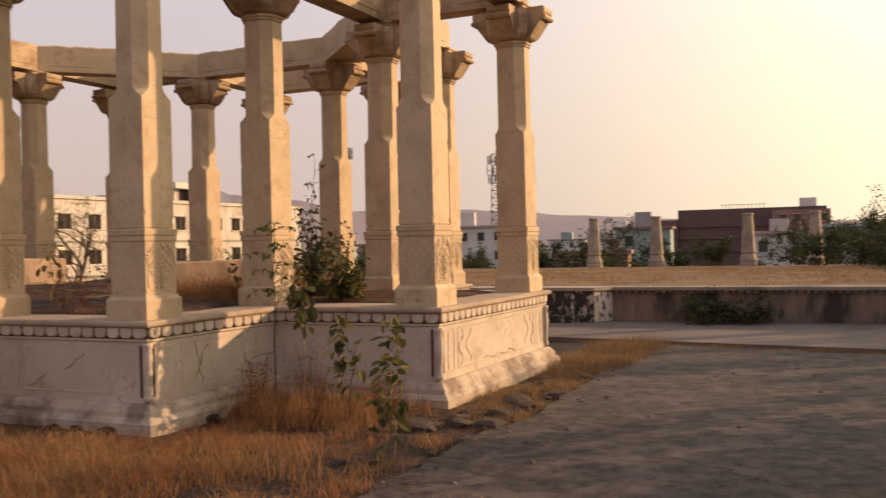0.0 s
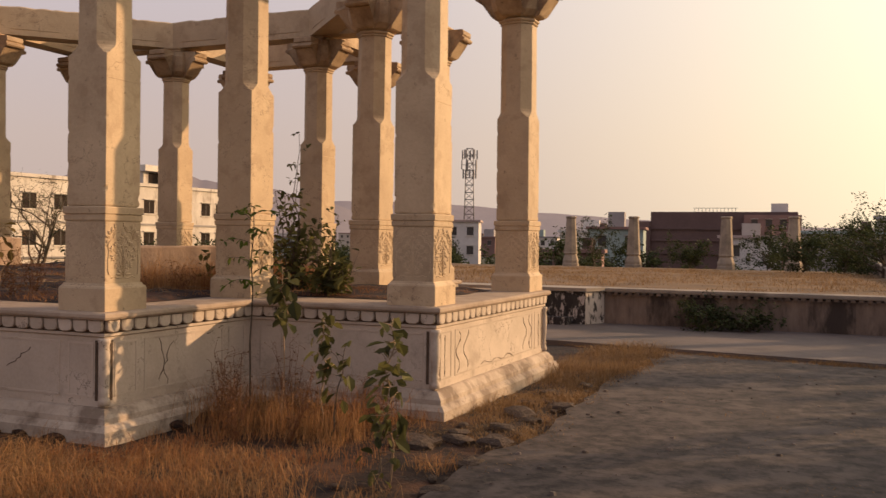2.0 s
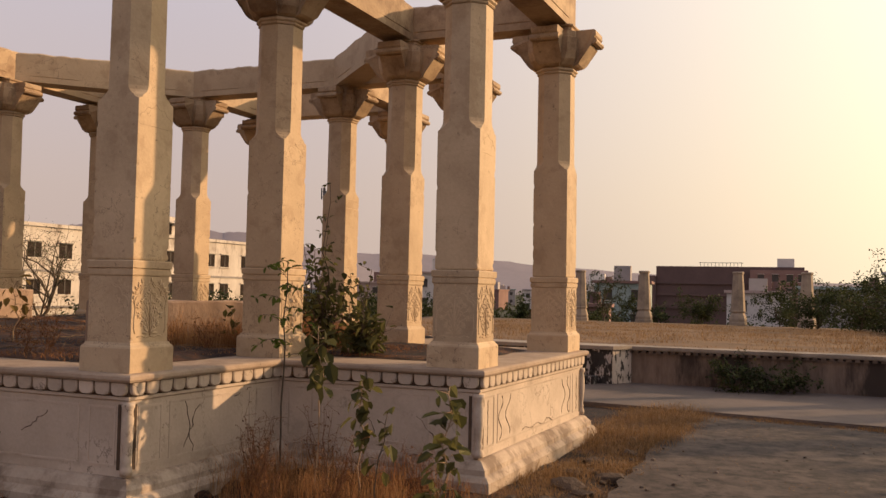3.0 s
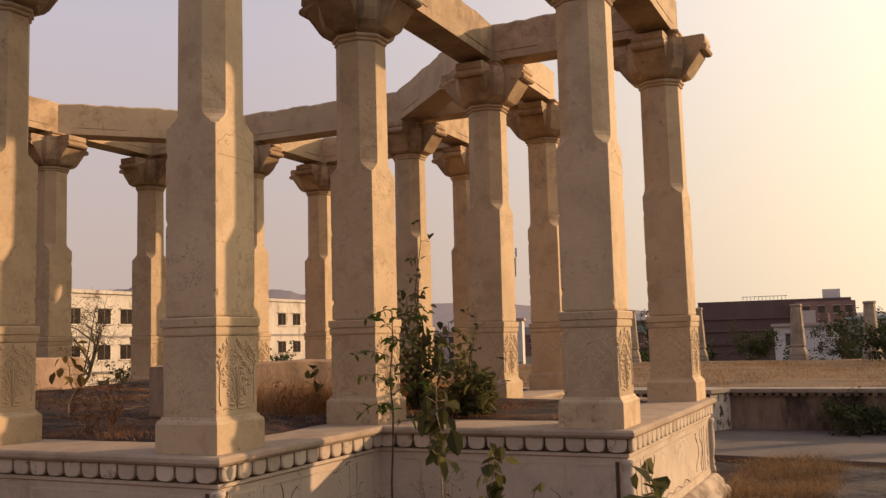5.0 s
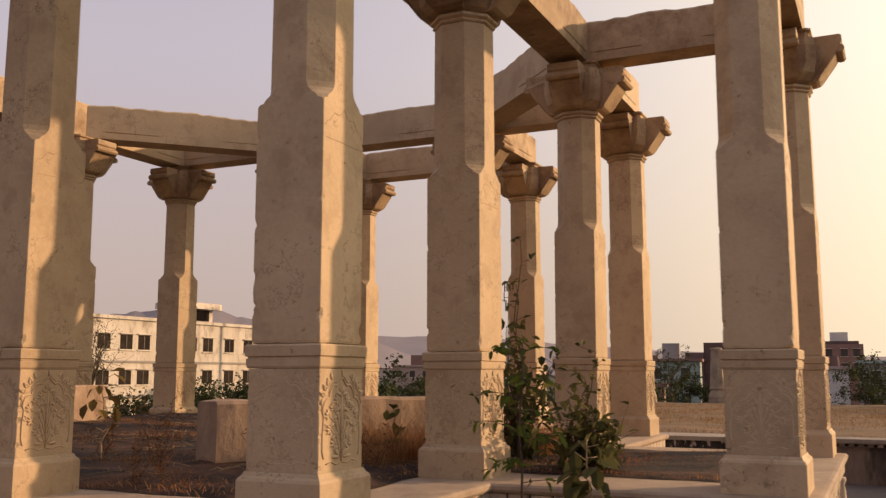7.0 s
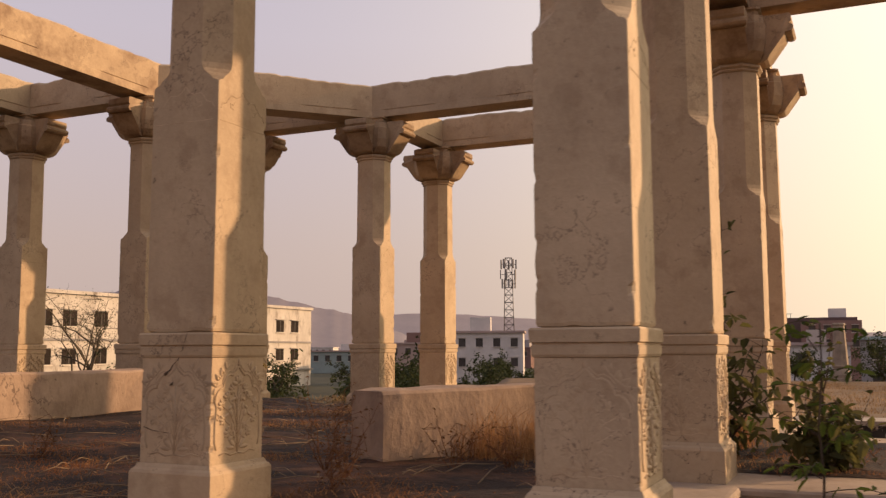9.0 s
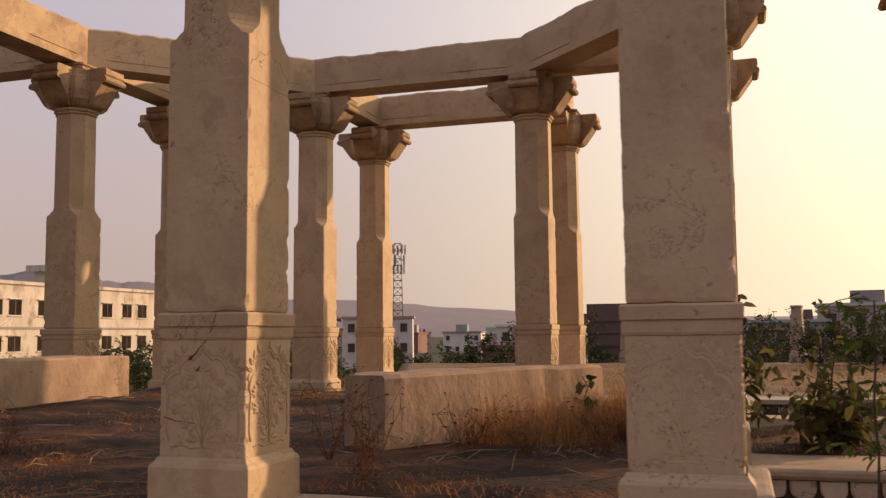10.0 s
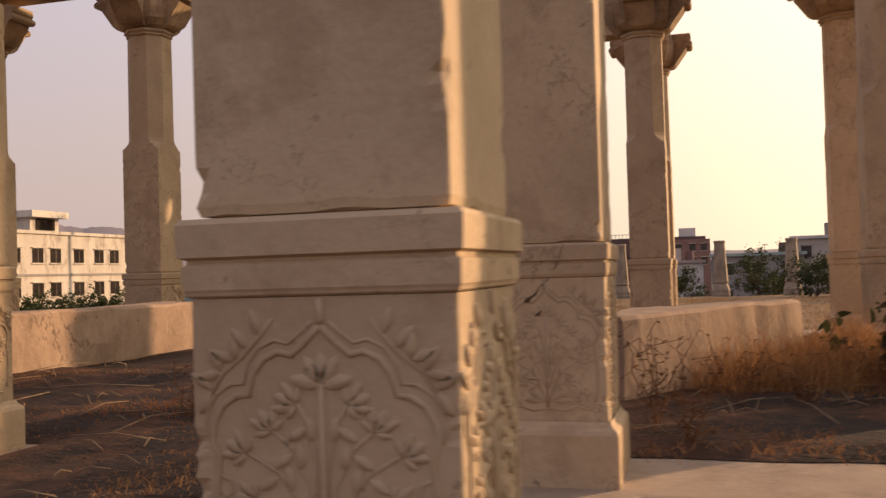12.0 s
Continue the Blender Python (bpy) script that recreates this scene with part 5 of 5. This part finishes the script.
    # trees added mostly outside the view so that the paving lies in shade
    for i, (x, y, hh) in enumerate(((2.0, 3.2, 4.7), (2.4, 5.4, 5.0), (2.1, 7.6, 4.8), (2.6, 9.8, 5.1), (3.4, 12.3, 5.0), (3.9, 7.0, 5.4), (4.4, 10.2, 5.5), (3.2, 1.2, 5.0), (5.2, 13.0, 5.4))):
        tree(x, y, -3.6, hh, 1.3, 450 + i, "leafy green tree in the sunken ground, added to shade the paving", SCRUB, 0.15, 5000, low=0.35, trunk=0.06)
    for i, (x, y) in enumerate(((1.6, 11.5), (3.0, 12.2), (2.6, 9.6), (4.4, 10.8), (1.5, 4.0), (2.8, 6.4), (5.6, 12.4))):
        tree(x, y, -3.6, 2.6, 1.1, 420 + i, "dark scrub bush in the sunken ground", SCRUB, 0.13, 900, low=0.1, trunk=0.05, name="bush")
    # unseen tall trees added in the sunken ground to keep the paving in shade
    for i in range(8):
        tree(7.0 + rng.uniform(-0.4, 0.4), 6.5 + 2.1 * i, -3.6, 7.0 + rng.uniform(-0.2, 0.3), 1.9, 480 + i, "tall dark leafy tree added out of view in the sunken ground for shade", SCRUB, 0.24, 4200, low=0.3, trunk=0.12)
    # bushes at the foot of the retaining wall
    tree(-2.6, 16.15, 0.03, 0.55, 0.55, 410, "low dark weed bush against the retaining wall", SCRUB, 0.07, 900, low=0.0, trunk=0.02, name="bush")
    tree(-1.9, 16.2, 0.03, 0.45, 0.5, 411, "low dark weed bush against the retaining wall", SCRUB, 0.07, 700, low=0.0, trunk=0.02, name="bush")


build_scrub()


# ---- weeds round the pavilion ----
sapling(-4.98, 7.03, -0.02, 1.72, 21, "thin sapling with feathered green leaves beside the plinth")
shrub(-5.62, 8.72, FLOOR, 1.60, 22, "leggy green shrub growing on the pavilion floor", 0.40)
shrub(-5.95, 8.42, FLOOR, 0.70, 26, "low leafy shrub growing on the pavilion floor", 0.18)
shrub(-5.02, 8.40, FLOOR, 0.78, 23, "low leafy shrub growing on the pavilion floor", 0.26)
broad_weed(-4.56, 6.85, -0.02, 1.25, 20, 0.16, 31, "tall broad-leaved weed on a pale bare stem", bare=0.62)
broad_weed(-4.25, 6.95, -0.02, 0.85, 20, 0.12, 33, "broad-leaved green weed before the plinth", bare=0.45)
broad_weed(-4.0, 6.6, -0.02, 0.70, 9, 0.11, 34, "broad-leaved green weed before the plinth", (0.15, 0), bare=0.4)
broad_weed(-3.0, 5.6, -0.02, 0.98, 34, 0.115, 35, "broad-leaved green weed beside the paving", bare=0.3)
broad_weed(-3.05, 5.5, -0.02, 0.45, 12, 0.09, 36, "low green weed beside the paving", (0.05, 0.05), bare=0.1)
broad_weed(-6.3, 8.3, FLOOR, 0.42, 9, 0.10, 37, "small dark-leaved weed on the pavilion floor", (-0.1, 0), bare=0.3)
broad_weed(-7.0, 4.6, -0.02, 0.62, 12, 0.09, 38, "low green weed at the foot of the plinth", bare=0.2)

YELLOWED = leaf_material("yellowing_leaves", (0.24, 0.16, 0.045), (0.10, 0.065, 0.025), 0.4)
broad_weed(-8.35, 7.55, FLOOR, 0.62, 9, 0.13, 39, "weed with a few large yellowing leaves on the pavilion floor", (-0.05, 0.05), bare=0.45, mat=YELLOWED)


def dry_weed(x, y, z, h, seed, label, n=7, spread=0.2, leaf=0.024):
    rng = np.random.default_rng(seed)
    p = empty("dry_weed", pose(x, y, z), label, "plant", "dry weeds")
    lines, cs = [], []
    for k in range(n):
        a = rng.uniform(0, 2 * math.pi)
        ln = wavy((0, 0, -0.02), (math.cos(a) * spread * rng.uniform(0.2, 1), math.sin(a) * spread * rng.uniform(0.2, 1), h * rng.uniform(0.5, 1)), 6, 0.012, rng)
        lines.append((ln, 0.0035, 0.0015))
        for q in ln[2:]:
            for _ in range(2):
                e = np.array(q) + rng.normal(0, 0.04, 3)
                lines.append(([q, tuple(e)], 0.0015, 0.001))
                cs.append(e)
    stems("stem", lines, DRYSTEM, p, 4)
    leaf_cloud("foliage", cs, leaf, DRYLEAF, p, seed, droop=0.3, slim=0.5)
    return p


DRYSTEM = material("reddish_dry_stem", (0.22, 0.10, 0.045), (0.11, 0.05, 0.025), scale=12, fine=80)
DRYLEAF = leaf_material("withered_leaves", (0.26, 0.12, 0.045), (0.10, 0.048, 0.02), 0.3)
for i, (x, y, hh) in enumerate(((-7.12, 6.55, 0.36), (-7.25, 6.9, 0.42), (-7.6, 7.3, 0.5), (-8.1, 6.9, 0.3), (-6.9, 7.5, 0.3), (-8.4, 7.6, 0.35), (-9.4, 6.9, 0.34), (-6.6, 7.6, 0.26), (-6.2, 7.7, 0.3))):
    dry_weed(x, y, FLOOR + 0.02, hh, 60 + i, "withered reddish weed on the pavilion floor")
for i, (x, y, hh) in enumerate(((-4.9, 6.6, 0.62), (-4.6, 6.3, 0.5), (-4.2, 6.4, 0.55), (-5.15, 7.0, 0.6), (-3.75, 6.9, 0.45), (-4.7, 7.2, 0.66))):
    dry_weed(x, y, -0.03, hh, 80 + i, "tall withered weed in the dry grass", 12, 0.22, 0.025)


def straws():
    rng = np.random.default_rng(77)
    p = empty("straw_litter", pose(0, 0, 0), "scattered pale straws and twigs on the floor", "litter", kind="stuff")
    lines = []
    for k in range(520):
        x, y = rng.uniform(-12.6, -5.8), rng.uniform(5.2, 12.5)
        if not in_plinth(x, y, -0.65):
            continue
        a, L = rng.uniform(0, math.pi), 0.10 + 0.6 * rng.random() ** 3
        x2, y2 = x + L * math.cos(a), y + L * math.sin(a)
        lines.append(([(x, y, soil_height(x, y) + 0.01), ((x + x2) / 2, (y + y2) / 2, soil_height((x + x2) / 2, (y + y2) / 2) + 0.03), (x2, y2, soil_height(x2, y2) + 0.012)], 0.0032, 0.0018))
    stems("straw", lines, PALE_STEM, p, 4)


def in_plinth(x, y, d=0.1):
    c = False
    poly = offset_poly(OUTLINE, d)
    for (x0, y0), (x1, y1) in zip(poly, poly[1:] + poly[:1]):
        if (y0 > y) != (y1 > y) and x < (x1 - x0) * (y - y0) / (y1 - y0) + x0:
            c = not c
    return c


def build_grass():
    rng = random.Random(5)

    def tufts(n, x0, x1, y0, y1, per, keep, zf, spread=0.07):
        out = []
        while n > 0:
            x, y = rng.uniform(x0, x1), rng.uniform(y0, y1)
            s = keep(x, y)
            n -= 1
            if s <= 0:
                continue
            for _ in range(per):
                px, py = x + rng.gauss(0, spread), y + rng.gauss(0, spread)
                out.append((px, py, zf(px, py), s * rng.uniform(0.7, 1.2)))
        return out

    def lawn(x, y):
        if in_plinth(x, y, 0.16) or x > -2.85 + 0.25 * noise.noise((y, 1, 1)):
            return 0
        d = noise.noise((x * 0.55, y * 0.55, 4)) + 0.6 * noise.noise((x * 1.7, y * 1.7, 14))
        if in_plinth(x, y, 0.42) and d < 0.25:
            return 0
        near = -3.3 - x
        if near < 0.5 and d < 0.05 or d < -0.55:
            return 0
        return max(0.0, 0.82 + 0.75 * d)
    g0 = lambda x, y: -0.04
    tagged(blades("dry_grass", tufts(7000, -11, -2.7, -0.5, 7.6, 10, lawn, g0, 0.07), 0.25, 0.0045, GRASS, 1.5, 2), "tawny dry grass in front of the plinth", "grass", kind="stuff")
    tagged(blades("fine_dry_grass", tufts(7000, -11, -2.6, -0.5, 7.6, 9, lawn, g0, 0.12), 0.27, 0.0028, STRAW, 2.6, 12), "tangled pale straw lying through the dry grass", "grass", kind="stuff")
    clump = lambda x, y: 0 if in_plinth(x, y, 0.2) or x > -3.2 else max(0, 0.3 + 1.1 * noise.noise((x * 0.9, y * 0.9, 44)))
    tagged(blades("clump_grass", tufts(330, -10, -3.2, 1.5, 7.4, 26, clump, g0, 0.05), 0.52, 0.0032, GRASS, 1.1, 16), "taller reddish clumps standing in the dry grass", "grass", kind="stuff")
    bare = lambda x, y: max(0, 0.35 + 1.5 * noise.noise((x * 0.9, y * 0.9, 31))) if x > -2.6 or not in_plinth(x, y, 0.05) else 0
    tagged(blades("paving_grass", tufts(520, -2.9, 0.45, 1.0, 4.9, 9, bare, lambda x, y: 0.0, 0.10), 0.09, 0.0035, GRASS, 2.4, 14), "thin dry grass and straw on the dusty paving", "grass", kind="stuff")
    thin = lambda x, y: max(0, -0.05 + 1.3 * noise.noise((x * 1.3, y * 1.3, 35)))
    tagged(blades("paving_litter", tufts(900, -2.6, 0.4, 4.5, 13.2, 3, thin, lambda x, y: 0.0, 0.06), 0.05, 0.004, STRAW, 3.0, 15), "scattered straw on the dusty paving", "litter", kind="stuff")
    corner = lambda x, y: 0 if in_plinth(x, y, 0.08) else 1.0
    tagged(blades("tall_dry_grass", tufts(150, -5.35, -3.8, 6.4, 7.6, 12, corner, g0, 0.09), 0.44, 0.0035, GRASS, 0.7, 3), "tall reddish dry grass in the corner of the plinth", "grass", kind="stuff")
    strip = lambda x, y: 0 if in_plinth(x, y, 0.05) else max(0, 0.5 + 0.9 * noise.noise((x * 1.5, y * 0.9, 8)) + (0.6 if y > 10.6 else 0.05))
    tagged(blades("verge_grass", tufts(1300, -3.6, -2.6, 6.8, 13.4, 11, strip, g0, 0.07), 0.19, 0.0045, STRAW, 1.8, 4), "sparse straw-coloured grass between plinth and paving", "grass", kind="stuff")
    kerb = lambda x: 13.42 - 0.147 * max(0, x + 4.2)
    verge2 = lambda x, y: max(0, 0.5 + 1.2 * noise.noise((x * 0.8, y * 2, 12))) if -0.2 < y - kerb(x) < 0.0 else 0
    tagged(blades("path_grass", tufts(2000, -5.5, 0.5, 12.5, 13.44, 8, verge2, lambda x, y: 0.0, 0.05), 0.09, 0.005, STRAW, 0.9, 6), "short dry grass in the joint of the paving", "grass", kind="stuff")
    field = lambda x, y: max(0, 0.75 + 0.8 * noise.noise((x * 0.35, y * 0.35, 15)))
    tagged(blades("terrace_grass", tufts(5200, -16, 0.6, 17.1, 46, 7, field, lambda x, y: 0.6 - 0.6 * max(0, y - 17) / 35, 0.16), 0.20, 0.009, STRAW, 1.6, 7), "dry tawny grass over the terrace", "grass", kind="stuff")

    def inside(x, y):
        if not in_plinth(x, y, -0.6):
            return 0
        return max(0, 0.35 + 1.5 * noise.noise((x * 1.1, y * 1.1, 21)))
    zf = lambda x, y: soil_height(x, y) - 0.015
    tagged(blades("floor_grass", tufts(12000, -13, -4, 4.5, 13.5, 9, inside, zf, 0.10), 0.085, 0.0042, GRASS, 2.6, 8), "flattened dry grass on the pavilion floor", "grass", kind="stuff")

    def by_block(x, y):
        t = ((x + 7.42) * 0.509 + (y - 7.66) * 0.861)
        d = (x + 7.42) * 0.861 - (y - 7.66) * 0.509
        return (0.55 + 0.9 * max(0, noise.noise((t * 2.5, d * 3, 3)))) if 0.55 < t < 2.7 and 0.02 < d < 0.75 and noise.noise((t * 3, d * 4, 9)) > -0.15 else 0
    tagged(blades("block_grass", tufts(5200, -7.6, -5.5, 7.4, 10.1, 7, by_block, zf, 0.06), 0.54, 0.0034, GRASS, 0.7, 9), "dry reddish grass along the fallen block", "grass", kind="stuff")


build_grass()
straws()


# ---- rubble along the broken paving ----
def rubble():
    rng = random.Random(11)
    spots = [(-3.35, 6.7, 0.30), (-3.1, 6.95, 0.22), (-2.82, 6.97, 0.26), (-2.95, 7.5, 0.2), (-3.0, 8.1, 0.3), (-2.8, 8.6, 0.22), (-3.1, 9.3, 0.2), (-2.75, 6.3, 0.2), (-2.9, 9.9, 0.18), (-2.7, 5.6, 0.16), (-3.2, 7.2, 0.16), (-2.85, 7.9, 0.15), (-3.15, 8.7, 0.17), (-2.6, 5.0, 0.14)]
    for i in range(26):
        spots.append((rng.uniform(-3.35, -2.55), rng.uniform(5.0, 12.5), rng.uniform(0.05, 0.11)))
    for i, (x, y, s) in enumerate(spots):
        bm = bmesh.new()
        bmesh.ops.create_icosphere(bm, subdivisions=2, radius=0.5)
        for v in bm.verts:
            c = v.co
            m = max(abs(c.x), abs(c.y), abs(c.z) * 1.0)
            c *= 0.5 / m * 0.8 + 0.2
            c += c.normalized() * (0.2 * noise.noise((c.x * 2.2 + i * 3, c.y * 2.2, c.z * 2.2)) + 0.1 * noise.noise((c.x * 6 + i * 3, c.y * 6, c.z * 6)))
        o = part("stone", bm, RUBBLE)
        o.matrix_basis = pose(x, y, -0.02, rng.uniform(-8, 8), rng.uniform(-8, 8), rng.uniform(0, 180)) @ Matrix.Diagonal((s * 1.1, s * 0.75, s * 0.42, 1))
        tagged(o, "flat broken stone lying beside the paving", "stone", "rubble stones")


rubble()


# ---- earth clods along the foot of the plinth and pebbles on the paving ----
def clods():
    rng = random.Random(19)
    foot = offset_poly(OUTLINE, 0.13)
    bm0 = bmesh.new()
    bmesh.ops.create_icosphere(bm0, subdivisions=2, radius=0.5)
    for v in bm0.verts:
        v.co += v.co.normalized() * 0.16 * noise.noise(v.co * 2.6)
    me = bpy.data.meshes.new("clod")
    bm0.to_mesh(me)
    bm0.free()
    me.materials.append(SOIL)
    for i in range(0, 5):
        a, b = Vector(foot[i]), Vector(foot[i + 1])
        s = 0.0
        while s < (b - a).length:
            q = a + (b - a).normalized() * s
            w = rng.uniform(0.08, 0.24)
            if noise.noise((q.x * 1.3, q.y * 1.3, 6)) > -0.08:
                o = new("clod", me)
                o.matrix_basis = pose(q.x + rng.uniform(-0.05, 0.05), q.y + rng.uniform(-0.05, 0.05), -0.02, rng.uniform(-15, 15), rng.uniform(-15, 15), rng.uniform(0, 180)) @ Matrix.Diagonal((w * 1.2, w, w * 0.55, 1))
                tagged(o, "dark clod of earth at the foot of the plinth", "earth clod", "earth clods")
            s += rng.uniform(0.14, 0.40)


clods()


def pebbles():
    rng = random.Random(23)
    V, F = [], []
    for k in range(260):
        x, y = rng.uniform(-2.75, 0.4), rng.uniform(2.2, 13.2)
        if k % 3 == 0:
            x = -2.75 + abs(rng.gauss(0, 0.35))
        r = 0.005 + 0.020 * rng.random() ** 4
        n0 = len(V)
        for j in range(6):
            a = j * math.pi / 3 + rng.uniform(-0.3, 0.3)
            V.append((x + r * 1.2 * math.cos(a), y + r * math.sin(a), -0.002))
        for j in range(6):
            a = j * math.pi / 3 + rng.uniform(-0.3, 0.3)
            V.append((x + r * 0.8 * math.cos(a), y + r * 0.65 * math.sin(a), r * rng.uniform(0.5, 0.9)))
        for j in range(6):
            k2 = (j + 1) % 6
            F.append((n0 + j, n0 + k2, n0 + 6 + k2, n0 + 6 + j))
        F.append(tuple(n0 + 6 + j for j in range(6)))
    tagged(raw("pebbles", V, F, PEBBLE), "small pale pebbles scattered on the dusty paving", "pebbles", kind="stuff")


PEBBLE = leaf_material("dusty_pebbles", (0.22, 0.165, 0.13), (0.05, 0.038, 0.03), 0.0)
pebbles()
